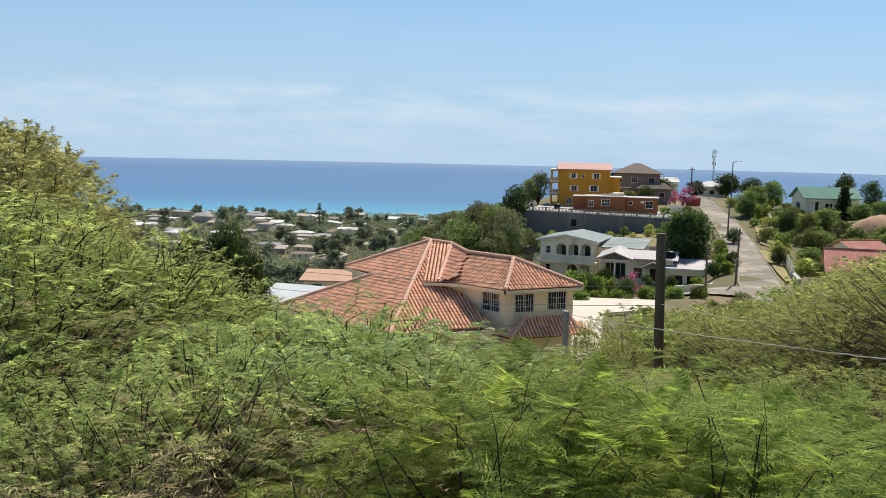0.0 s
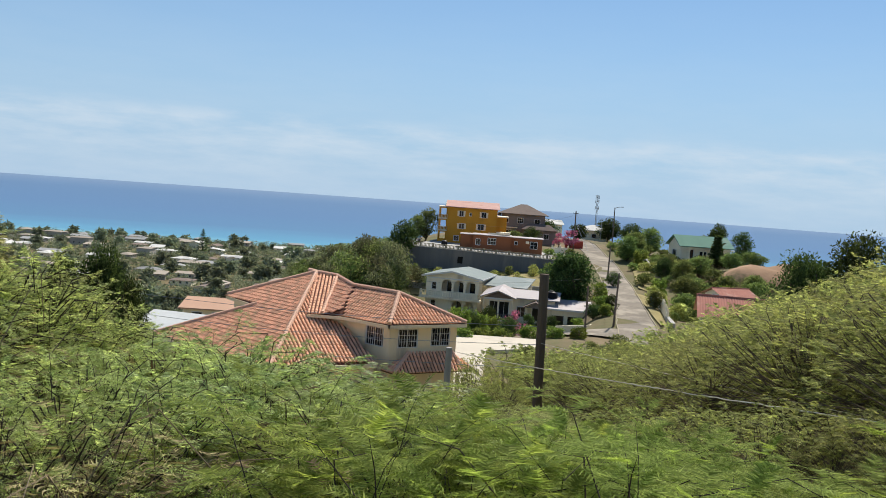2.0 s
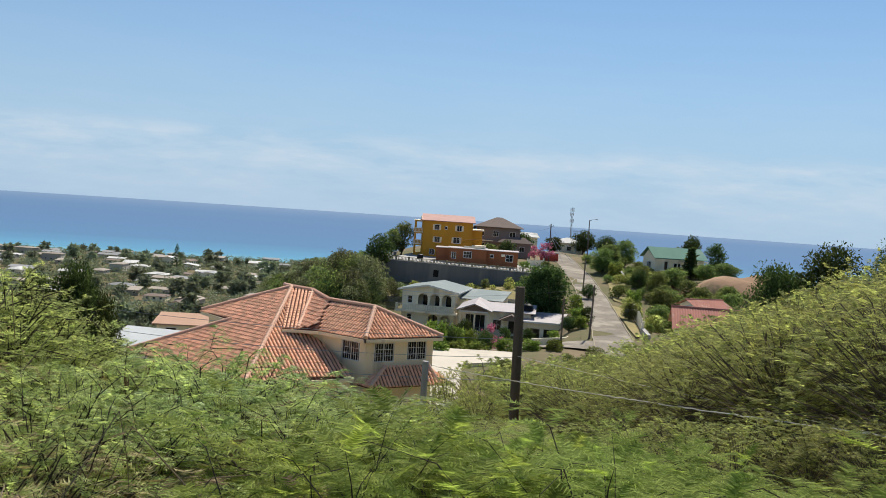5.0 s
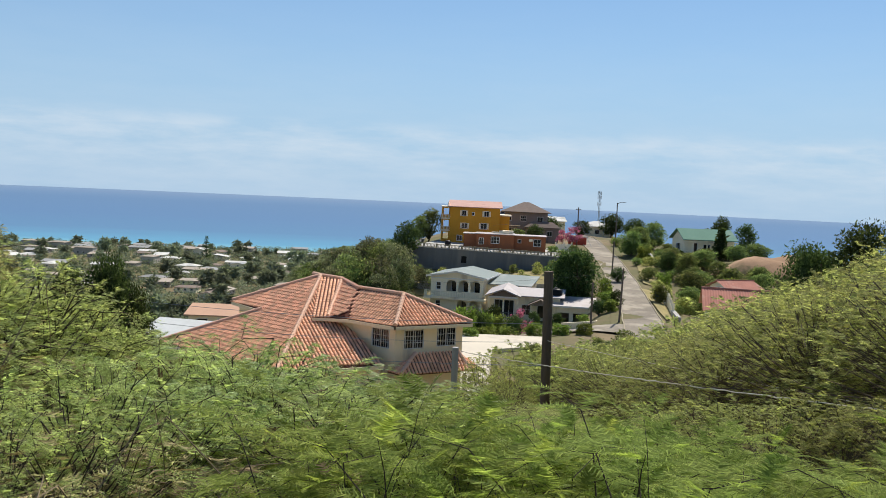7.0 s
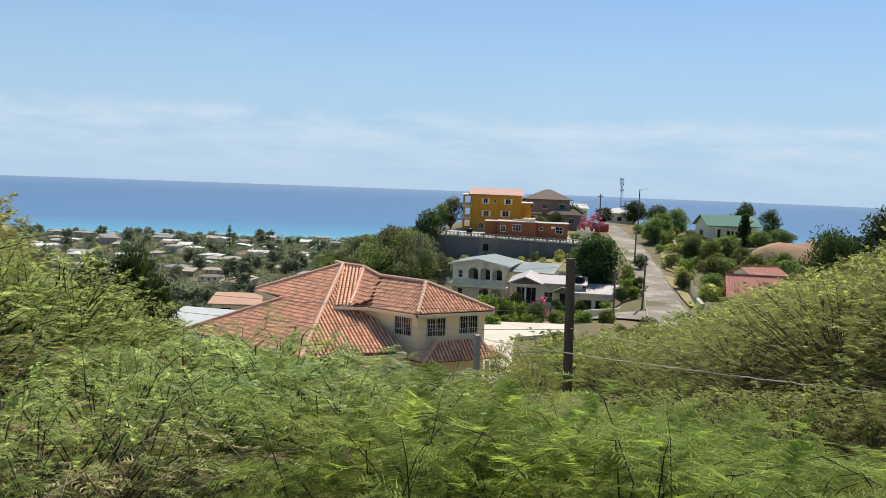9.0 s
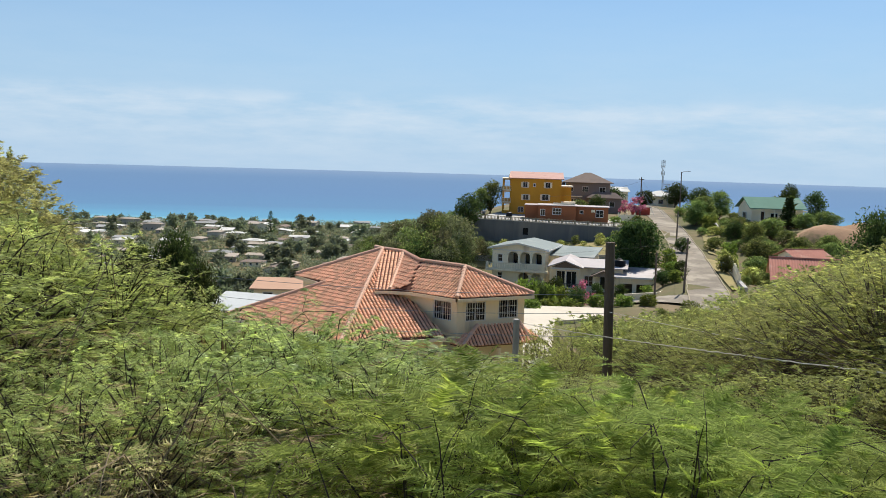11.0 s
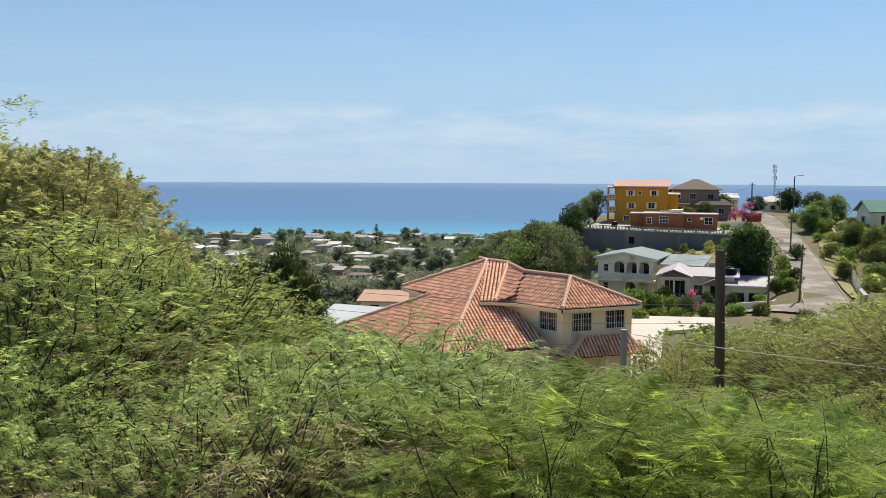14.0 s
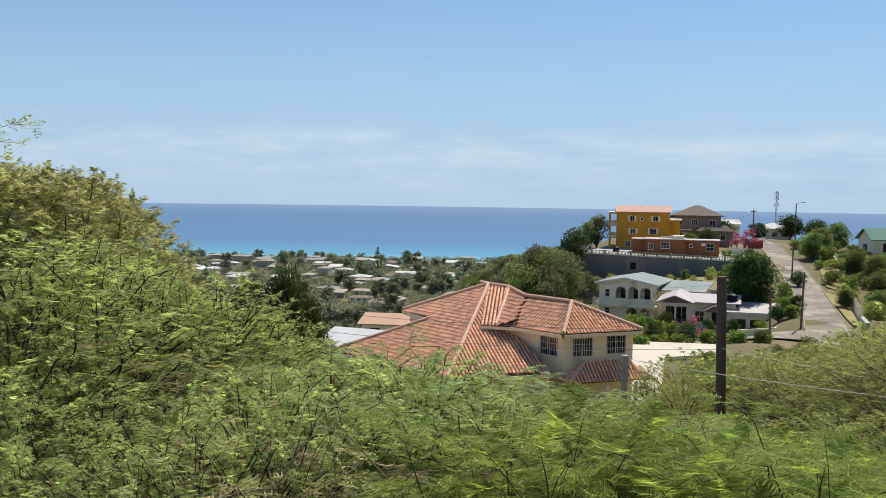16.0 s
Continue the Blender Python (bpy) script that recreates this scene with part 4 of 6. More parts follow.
plain_house("tan_roofed_house", pose(-9.6, 112, 42.0, rz=-6), 8.0, 4.5, 2.4, "shed", 0.7, white_paint, tan_clay, "white house with flat tan roof below the villa")

# ---- roadside: poles, lamp, mast, walls ----


def pole(name, base, topz, r0, r1, material, label, lean=(0, 0), arms=()):
    p = thing(name, pose(*base), label, "utility pole")
    h = topz - base[2]
    n = 8
    pts = [(lean[0] * k / n, lean[1] * k / n, -1.2 + (h + 1.2) * k / n) for k in range(n + 1)]
    part("shaft", Build().tube(pts, [r0 + (r1 - r0) * k / n for k in range(n + 1)], 12), material, p, smooth=False)
    for z, w in arms:
        part("crossarm", Build().box(-w / 2, w / 2, -0.06, 0.06, h - z - 0.06, h - z + 0.06), material, p)
        for s in (-0.42, 0, 0.42):
            part("insulator", Build().tube([(s * w, 0, h - z + 0.06), (s * w, 0, h - z + 0.2)], [0.05, 0.03], 6), black_plastic, p)
    return p


pole("utility_pole", (7.26, 23.92, 52.6), 58.03, 0.135, 0.122, pole_wood, "dark creosoted timber pole rising out of the scrub", (-0.13, 0.02))
pole("concrete_post", (4.62, 23.5, 52.6), 56.04, 0.085, 0.080, concrete, "pale grey concrete fence post in the scrub")
pole("utility_pole", (-4.42, 29.7, 50.0), 56.7, 0.12, 0.10, pole_wood, "dark timber pole half hidden by scrub", (0.05, 0))
pole("utility_pole", (67.3, 204.2, 48.6), 57.9, 0.16, 0.12, pole_grey, "weathered timber power pole beside the road", (0, 0), ((0.5, 1.2),))
pole("utility_pole", (59.3, 159.3, 46.2), 52.6, 0.15, 0.11, pole_grey, "weathered timber power pole beside the road", (0.1, 0))
pole("utility_pole", (42.96, 112.0, 44.4), 51.5, 0.15, 0.10, pole_grey, "leaning timber pole beside the road", (0.25, 0))
pole("utility_pole", (36.4, 103.8, 43.6), 50.4, 0.13, 0.10, pole_grey, "timber pole behind the driveway hedge")

lamp = thing("street_lamp", pose(84.6, 226.0, 49.9), "tall dark street lamp on a slender pole", "street lamp")
part("pole", Build().tube([(0, 0, -1.0), (0, 0, 5), (0, 0, 9.3)], [0.19, 0.15, 0.12], 8), pole_grey, lamp)
part("arm", Build().tube([(0, 0, 9.1), (0.6, -0.1, 9.45), (1.6, -0.25, 9.55)], [0.06, 0.06, 0.05], 6), steel, lamp)
part("lamp_head", Build().box(1.5, 2.15, -0.37, -0.13, 9.48, 9.64), steel, lamp)


def mast(base, h):
    m = thing("radio_mast", pose(*base), "slender lattice radio mast on the skyline", "radio mast")
    b = Build()
    w = 0.4
    for k in range(3):
        a = 2 * math.pi * k / 3
        b.tube([(w * math.cos(a), w * math.sin(a), -8), (w * 0.8 * math.cos(a), w * 0.8 * math.sin(a), h)], 0.07, 4)
        for i in range(12):
            z0, z1 = h * i / 12, h * (i + 1) / 12
            a2 = a + 2 * math.pi / 3
            b.tube([(w * math.cos(a), w * math.sin(a), z0), (w * math.cos(a2), w * math.sin(a2), z1)], 0.04, 3)
    part("lattice", b, steel, m)
    for z in (0.72, 0.86, 0.95):
        for s in (-1, 1):
            part("antenna", Build().box(s * 0.7 - 0.10, s * 0.7 + 0.10, -0.10, 0.10, h * z - 0.8, h * z + 0.7), steel, m)
            part("bracket", Build().tube([(0, 0, h * z), (s * 0.7, 0, h * z)], 0.05, 4), steel, m)


mast((133.2, 377, 44.0), 19.5)


def cable(name, a, c, sag, r, material, label, wrap=False, n=24):
    b = Build()
    a, c = Vector(a), Vector(c)
    pts, rng = [], random.Random(int(a.x * 100))
    for i in range(n + 1):
        k = i / n
        p = a.lerp(c, k)
        p.z -= sag * 4 * k * (1 - k)
        if wrap:
            p += Vector((rng.uniform(-1, 1), rng.uniform(-1, 1), rng.uniform(-1, 1))) * r * 0.8
        pts.append(p)
    b.tube(pts, [r * (rng.uniform(0.7, 1.3) if wrap else 1) for _ in pts], 5)
    return solo(name, b, material, label, "cable")


cable("fence_wire", (4.75, 23.4, 55.95), (5.92, 6.2, 58.38), 0.06, 0.008, cable_mat, "frayed pale cable strung over the scrub", True, 110)
cable("fence_wire", (7.15, 23.8, 56.2), (7.2, 5.6, 58.2), 0.06, 0.006, cable_mat, "thin pale wire above the scrub")
pole("concrete_post", (5.95, 6.1, 55.9), 58.4, 0.075, 0.070, concrete, "pale grey concrete fence post in the scrub")
for dz, sg in ((0.9, 0.15), (1.5, 0.2), (2.3, 0.1)):
    cable("power_line", (-4.4, 29.7, 57.2 - dz), (7.15, 23.92, 57.35 - dz * 0.8), sg, 0.007, steel, "thin pale power line before the villa")
for a, c in (((67.3, 204.2, 57.3), (59.4, 159.3, 52.3)), ((59.4, 159.3, 52.2), (43.2, 112, 51.2)), ((43.2, 112, 51.1), (20, 150, 45.5)), 
             ((42, 190, 53.5), (67.3, 204.2, 57.0)), ((43.2, 112, 51.3), (36.4, 103.8, 50.2)), ((19.0, 176, 47.5), (45, 165, 45.8))):
    cable("power_line", a, c, 0.8, 0.013, wire_mat, "thin dark power line between poles")
for s in (1.8, 3.6):
    cable("guy_wire", (67.3, 204.2, 55.5), (67.3 + s, 201.0 - s, 49.3), 0.0, 0.035, steel, "pale guy wire bracing a pole")


def low_wall(pts, h, t, material, label, posts=0.0):
    w = thing("boundary_wall", pose(*pts[0]), label, "wall")
    o = Vector(pts[0])
    for p, q in zip(pts, pts[1:]):
        p, q = Vector(p) - o, Vector(q) - o
        d = (q - p)
        s = Vector((d.y, -d.x, 0)).normalized() * t / 2
        b = Build()
        up, dn = Vector((0, 0, h)), Vector((0, 0, -1.0))
        b.face(p - s + up, p + s + up, q + s + up, q - s + up)
        b.face(p + s + dn, q + s + dn, q + s + up, p + s + up)
        b.face(q - s + dn, p - s + dn, p - s + up, q - s + up)
        b.face(p - s + dn, p + s + dn, p + s + up, p - s + up)
        b.face(q + s + dn, q - s + dn, q - s + up, q + s + up)
        part("wall", b, material, w)
        if posts:
            for i in range(int(d.length / posts) + 1):
                c = p + d * (i * posts / d.length)
                part("post", Build().box(c.x - 0.13, c.x + 0.13, c.y - 0.13, c.y + 0.13, c.z - 0.8, c.z + h + posts * 0.25), white_paint, w)


low_wall([(52.6, 117.5, 44.9), (55.6, 126, 45.4), (58.5, 135, 45.8)], 1.0, 0.2, white_paint, "white-painted roadside wall with square posts", 2.4)
low_wall([(50.8, 111.5, 44.8), (52.8, 118, 44.9)], 0.7, 0.5, concrete, "grey concrete roadside wall")
low_wall([(44.5, 119.0, 43.8), (41.5, 116.5, 43.2), (37, 117, 42.8)], 0.9, 0.2, white_paint, "white garden wall before a bungalow")
low_wall([(22, 163, 43.2), (52, 157, 44.4)], 0.6, 0.3, concrete, "pale terrace kerb on the grassy slope")
low_wall([(66.5, 208, 49.6), (70.5, 207, 49.8)], 1.2, 0.25, red_gate, "red-painted gate wall beside the road")
low_wall([(60.0, 196.5, 48.9), (63.6, 196.0, 49.0)], 0.9, 0.2, white_paint, "white gate wall with square pillars", 1.75)
low_wall([(72.5, 171, 47.4), (77, 186, 48.6)], 1.1, 0.25, concrete, "grey roadside garden wall")


def sheet(name, pts, material, label, category, lift=0.06, kind="structure"):
    """A patch of other ground laid over the land."""
    b = Build()
    (x0, y0), (x1, y1), (x2, y2), (x3, y3) = pts
    n = 10
    for i in range(n + 1):
        for j in range(n + 1):
            u, v = i / n, j / n
            x = (x0 * (1 - u) + x1 * u) * (1 - v) + (x3 * (1 - u) + x2 * u) * v
            y = (y0 * (1 - u) + y1 * u) * (1 - v) + (y3 * (1 - u) + y2 * u) * v
            b.v.append((x, y, land(x, y) + lift))
    for i in range(n):
        for j in range(n):
            b.f.append((i * (n + 1) + j, (i + 1) * (n + 1) + j, (i + 1) * (n + 1) + j + 1, i * (n + 1) + j + 1))
    solo(name, b, material, label, category, kind=kind, smooth=True)


sheet("side_street", [(20, 106), (43, 104), (44, 109.5), (20, 112)], asphalt, "grey asphalt side street behind the hedge", "street", 0.25)
sheet("verge", [(49.8, 113), (52.5, 116), (60, 140), (58, 143)], grass, "dry yellow-green grass verge beside the road", "verge", 0.18)
sheet("verge", [(61.5, 150), (64.5, 149), (74, 178), (71.4, 179)], grass, "dry grass verge beside the road", "verge", 0.18)
sheet("slope_grass", [(22, 160), (54, 153), (56, 170), (25, 177)], grass, "yellow-green grassy bank below the retaining wall", "grass", 0.15)


def mound(cx, cy, rx, ry, base, h):
    b = Build()
    n, m = 40, 14
    for i in range(m + 1):
        for j in range(n):
            a, k = 2 * math.pi * j / n, i / m
            x, y = cx + rx * k * math.cos(a), cy + ry * k * math.sin(a)
            b.v.append((x, y, base + h * math.cos(k * math.pi / 2) ** 1.2 + 1.5 * noise.noise(Vector((x * 0.13, y * 0.13, 3))) + 0.5 * noise.noise(Vector((x * 0.5, y * 0.5, 5)))))
    for i in range(m):
        for j in range(n):
            b.f.append((i * n + j, (i + 1) * n + j, (i + 1) * n + (j + 1) % n, i * n + (j + 1) % n))
    solo("earth_mound", b, soil, "bare red-brown earth bank dotted with scrub", "hill", kind="structure", smooth=True)


mound(90, 153, 24, 11, 44.0, 7.4)

bin_ = thing("blue_bin", pose(56.2, 131.5, land(56.2, 131.5)), "blue plastic rubbish bin beside the road", "bin")
blue_plastic = mat("blue_plastic", (0.05, 0.16, 0.42), 0.5, 0.12, 2)
part("body", Build().tube([(0, 0, 0), (0, 0, 0.5), (0, 0, 1.15)], [0.32, 0.37, 0.42], 12), blue_plastic, bin_)
part("lid", Build().tube([(0, 0, 1.15), (0, 0, 1.2), (0, 0, 1.3)], [0.45, 0.45, 0.2], 12), blue_plastic, bin_)
dish = thing("roof_aerial", pose(82.5, 229.0, 49.8), "thin television aerial on a pole on the skyline", "aerial")
part("mast", Build().tube([(0, 0, -1), (0, 0, 6.4)], 0.05, 6), steel, dish)
part("boom", Build().tube([(-1.1, 0, 6.2), (1.3, 0, 6.3)], 0.05, 5), steel, dish)
for x in (-1.0, -0.5, 0.2, 0.8, 1.2):
    part("element", Build().tube([(x, -0.1, 5.9), (x, 0.1, 6.65)], 0.04, 4), steel, dish)

# ---- plants ----


def quads(name, base, tip, side, material, tri=False):
    """Many leaf blades in one mesh: diamonds (or slim triangles) from base to tip, as wide as side (arrays of n x 3)."""
    n = len(base)
    mid = base + (tip - base) * 0.45
    k = 3 if tri else 4
    v = np.stack([base - side, base + side, tip] if tri else [base, mid + side, tip, mid - side], 1).reshape(-1, 3)
    me = bpy.data.meshes.new(name)
    me.vertices.add(k * n)
    me.vertices.foreach_set("co", v.astype(np.float32).ravel())
    me.loops.add(k * n)
    me.loops.foreach_set("vertex_index", np.arange(k * n, dtype=np.int32))
    me.polygons.add(n)
    me.polygons.foreach_set("loop_start", np.arange(0, k * n, k, dtype=np.int32))
    me.update(calc_edges=True)
    me.materials.append(material)
    return me


def unit(a):
    return a / np.maximum(np.linalg.norm(a, axis=-1, keepdims=True), 1e-9)


def fronds(rng, origins, dirs, length, pairs, pinna, width, droop=0.5, gap=0.12):
    """Feathery compound leaves: pairs of narrow pinnae along each stalk."""
    n = len(origins)
    d = unit(dirs)
    up = np.array([0, 0, 1.0])
    s = unit(np.cross(d, up) + rng.normal(0, 0.15, (n, 3)))
    nrm = unit(np.cross(s, d))
    L = length * rng.uniform(0.7, 1.25, (n, 1))
    B, T, S = [], [], []
    for k in range(pairs):
        f = gap + (1 - gap) * (k + 0.5) / pairs
        p = origins + d * L * f - up * (droop * L * f * f * 0.5)
        size = pinna * (0.55 + 0.75 * math.sin(math.pi * min(1, f * 0.92 + 0.06))) * L / length
        for sg in (-1, 1):
            out = unit(s * sg + d * (0.35 + 0.3 * f) + rng.normal(0, 0.10, (n, 3)) - up * 0.12)
            B.append(p)
            T.append(p + out * size * rng.uniform(0.8, 1.15, (n, 1)))
            S.append(unit(np.cross(out, nrm) + rng.normal(0, 0.12, (n, 3))) * width * rng.uniform(0.8, 1.2, (n, 1)))
    return np.concatenate(B), np.concatenate(T), np.concatenate(S)


def stems_of(rng, h, spread, stems, subs, lean=0.5, wiggle=0.16):
    """Stems and side shoots of a shrub: a list of (points, radii)."""
    out, tips = [], []
    for i in range(stems):
        a = 2 * math.pi * (i + rng.uniform(-0.35, 0.35)) / stems
        reach = spread * rng.uniform(0.35, 1.0)
        hh = h * rng.uniform(0.72, 1.0) * (1 - 0.22 * (reach / spread) ** 2)
        n = 7
        pts = []
        for k in range(n + 1):
            f = k / n
            pts.append(np.array([math.cos(a) * reach * f ** (1 + lean), math.sin(a) * reach * f ** (1 + lean), hh * (f ** 0.85)]) + rng.normal(0, wiggle * 0.12 * h * f, 3))
        r = 0.0075 * h * rng.uniform(0.7, 1.25)
        out.append((pts, [r * (1 - 0.8 * k / n) for k in range(n + 1)]))
        for j in range(subs):
            f = rng.uniform(0.22, 1.0)
            k = min(n - 1, int(f * n))
            p = pts[k] + (pts[k + 1] - pts[k]) * (f * n - k)
            a2 = a + rng.uniform(-1.9, 1.9)
            ln = h * rng.uniform(0.16, 0.36) * (1.15 - 0.5 * f)
            q = [p + np.array([math.cos(a2) * ln * g, math.sin(a2) * ln * g, ln * (0.75 * g - 0.25 * g * g)]) + rng.normal(0, 0.02 * h * g, 3) for g in (0, 0.35, 0.7, 1.0)]
            out.append((q, [r * 0.42, r * 0.34, r * 0.25, r * 0.12]))
            tips.append(q)
    return out, tips


def stem_mesh(name, stems, material, n=5):
    b = Build()
    for pts, radii in stems:
        b.tube(pts, radii, n, False)
    return b.mesh(name, material)


def along(rng, tips, count):
    """count points and headings spread along the shoots."""
    idx = rng.integers(0, len(tips), count)
    f = rng.uniform(0.15, 1.0, count)
    t = np.array([np.stack(q) for q in tips])          # shoots x 4 x 3
    seg = np.minimum((f * 3).astype(int), 2)
    a, c = t[idx, seg], t[idx, seg + 1]
    p = a + (c - a) * (f * 3 - seg)[:, None]
    head = unit(c - a) * 0.5 + rng.normal(0, 0.75, (count, 3)) * np.array([1, 1, 0.5]) + np.array([0, 0, 0.10])
    return p, head


def shrub(seed, h, spread, sprays, per, length, pairs, pinna, width, leaf, wood, droop=0.5, twig=0.34, reach=6, low=-0.3, filling=0.2, stems=7, subs=6, inner=0.5, stem_h=0.86, limbs=0.35, lobes=1.0):
    """Meshes of a shrub (stems, leaves): flat leafy sprays on twigs that fork from arching limbs, with gaps between them."""
    rng = np.random.default_rng(seed)
    st, tips = stems_of(rng, h * stem_h, spread * 0.82, stems, subs)
    up = np.array([0, 0, 1.0])
    st.append(([up * -0.02, up * 0.3 * h, up * 0.55 * h], [0.010 * h, 0.008 * h, 0.004 * h]))
    a, u = rng.uniform(0, 2 * math.pi, sprays), rng.uniform(low, 1, sprays)
    k = rng.uniform(inner, 1.0, sprays) ** 0.5 * (1 + lobes * (0.13 * np.sin(3 * a + seed) * np.cos(4 * u + seed) + 0.06 * np.sin(7 * a + 2 * seed)))
    tw = spread * twig * rng.uniform(0.65, 1.35, sprays)
    u[:reach], k[:reach], tw[:reach] = rng.uniform(0.15, 0.85, reach), 1.0, spread * twig * 2.0
    out = np.stack([np.cos(a) * np.sqrt(1 - u * u), np.sin(a) * np.sqrt(1 - u * u), u], 1)
    c = out * k[:, None] * np.array([spread, spread, 0.56 * h]) + np.array([0, 0, 0.43 * h])
    head = unit(out * np.array([1, 1, 0.3]) + rng.normal(0, 0.38, (sprays, 3)) + up * 0.12)
    root, end = c - head * tw[:, None] * 0.55, c + head * tw[:, None] * 0.45
    for j, (q, e, w) in enumerate(zip(root, end, tw)):
        core = q * np.array([0.02, 0.02, 0.50]) + rng.normal(0, 0.003 * h, 3)
        bow = up * w * 0.16
        if j >= max(reach, sprays * limbs) and limbs < 0.2:
            continue
        if j >= max(reach, sprays * limbs):
            st.append(([q, (q + e) / 2 + bow, e], [0.0018 * h, 0.0012 * h, 0.0005 * h]))
            continue
        st.append(([core, (core + q) / 2 + rng.normal(0, 0.03 * h, 3), q, (q + e) / 2 + bow, e], [0.0042 * h, 0.0034 * h, 0.0026 * h, 0.0017 * h, 0.0006 * h]))
    i = np.repeat(np.arange(sprays), per)
    n = len(i)
    f = rng.uniform(0.05, 1.0, (n, 1))
    p = root[i] + (end - root)[i] * f + up * (np.sin(np.pi * f) * tw[i][:, None] * 0.16)
    s = unit(np.cross(head, up))[i]
    d = s * rng.choice((-1.0, 1.0), (n, 1)) * rng.uniform(0.5, 1.1, (n, 1)) + head[i] * rng.uniform(0.2, 1.0, (n, 1)) + rng.normal(0, 0.2, (n, 3)) + up * 0.05
    p2, d2 = along(rng, tips, int(n * filling))
    base, tip, side = fronds(rng, np.concatenate([p, p2]), np.concatenate([d, d2]), length, pairs, pinna, width, droop)
    return stem_mesh("branching_stem", st, wood, 4), quads("foliage", base, tip, side, leaf, True), float(np.percentile(tip[:, 2], 98.5))


def plant(name, meshes, m, label, category, group, parts=("branching_stem", "foliage")):
    ob = thing(name, m, label, category, group)
    for nm, me in zip(parts, meshes):
        part(nm, me, None, ob)
    return ob


def crown_tree(seed, h, r, clumps, per, leaf_size, leaf, trunk_h=0.3, flat=0.8, ragged=0.5):
    """Meshes of a leafy tree: a forked tapered trunk and a crown of many separate leaf clumps."""
    rng = np.random.default_rng(seed)
    limbs = []
    centres = []
    for i in range(clumps):
        a, k = rng.uniform(0, 2 * math.pi), rng.uniform(0.25, 1.0) ** 0.6
        zz = rng.uniform(-0.75, 1.0)
        rr = 0.76 * r * k * math.sqrt(max(0.08, 1 - zz * zz * 0.85)) * rng.uniform(1 - ragged * 0.5, 1 + ragged * 0.25)
        centres.append(np.array([math.cos(a) * rr, math.sin(a) * rr, h * (trunk_h + (1 - trunk_h) * 0.5) + zz * h * (1 - trunk_h) * 0.5 * flat]))
    fork = np.array([0, 0, h * trunk_h])
    limbs.append(([np.array([0, 0, -0.6]), np.array([0.02 * h, 0, h * trunk_h * 0.5]), fork], [h * 0.035, h * 0.028, h * 0.022]))
    for c in centres[: max(6, clumps // 4)]:
        limbs.append(([fork, fork * 0.4 + c * 0.6 + rng.normal(0, 0.04 * h, 3), c], [h * 0.016, h * 0.009, h * 0.004]))
    n = clumps * per
    cs = np.repeat(np.array(centres), per, 0)
    off = rng.normal(0, 1, (n, 3))
    off = unit(off) * (rng.uniform(0.2, 1, (n, 1)) ** 0.5) * r * rng.uniform(0.22, 0.42, (clumps, 1)).repeat(per, 0)
    off[:, 2] *= 0.7
    p = cs + off
    d = unit(off + rng.normal(0, r * 0.2, (n, 3)) - np.array([0, 0, r * 0.08]))
    s = unit(np.cross(d, rng.normal(0, 1, (n, 3))))
    ls = leaf_size * rng.uniform(0.6, 1.4, (n, 1))
    return stem_mesh("trunk", limbs, bark, 6), quads("crown", p, p + d * ls, s * ls * 0.30, leaf, True)


def upright(x, y, rz, s=1.0, sz=1.0, sink=0.05, z=None):
    zz = land(x, y) if z is None else z
    return Matrix.LocRotScale((x, y, zz - sink), Euler((0, 0, rz)), (s, s, s * sz))


# view angle of the scrub's top edge from the camera, by bearing in degrees; shrubs are sized to fit it
BRUSH = ((-60, 2.0), (-27, 1.5), (-23, 1.3), (-20, 0.5), (-17.8, -1.3), (-15.8, -3.2), (-14, -5.4), (-11, -7.8), (-9, -8.7), (-6.5, -9.7), (-4.5, -10.4), (-2.8, -9.3), (-1, -10.4), (4, -11.4),
         (7.5, -11.8), (10, -11.9), (11.5, -11.2), (13, -9.4), (15, -8.7), (17, -8.3), (21, -8.0), (25, -6.6), (28, -4.5), (32, -3.0), (36, -1.1), (40, 1.2), (60, 2.0))

R = random.Random(11)
feathery = [shrub(100 + i, 2.0, 1.35, 52, 15, 0.27, 12, 0.066, 0.0050, leaf_front, dark_bark, 0.6, 0.40, 8, -0.1, 0.15) for i in range(3)]
thorny = [shrub(120 + i, 3.4, 2.3, 190, 20, 0.15, 5, 0.044, 0.0068, leaf_thorn, dark_bark, 0.6, 0.24, 10, -0.1, 0.10, inner=0.6) for i in range(3)]
thorn_crown = [shrub(125 + i, 4.4, 2.5, 340, 22, 0.15, 5, 0.044, 0.0068, leaf_thorn, dark_bark, 0.65, 0.22, 16, -0.45, 0.08, 9, 6, 0.62, limbs=0.2) for i in range(2)]
drooping = [shrub(150 + i, 3.0, 1.3, 95, 16, 0.20, 9, 0.046, 0.0062, leaf_grey, dark_bark, 1.1, 0.30, 8, -0.3, 0.15) for i in range(2)]
dry = [shrub(130 + i, 1.4, 1.2, 40, 5, 0.16, 5, 0.05, 0.0045, straw, dry_twig, 0.8, 0.4, 6, -0.4, 0.3, 12, 10) for i in range(2)]
olive = [shrub(140 + i, 3.0, 2.0, 500, 9, 0.12, 4, 0.040, 0.0090, leaf_olive, bark, 0.6, 0.15, 3, -0.5, 0.06, 5, 4, 0.62, 0.7, 0.18) for i in range(3)]
far_olive = [shrub(160 + i, 3.0, 2.2, 280, 8, 0.18, 3, 0.070, 0.020, leaf_olive, bark, 0.6, 0.14, 0, -0.5, 0.03, 5, 3, 0.65, 0.65, 0.18) for i in range(3)]


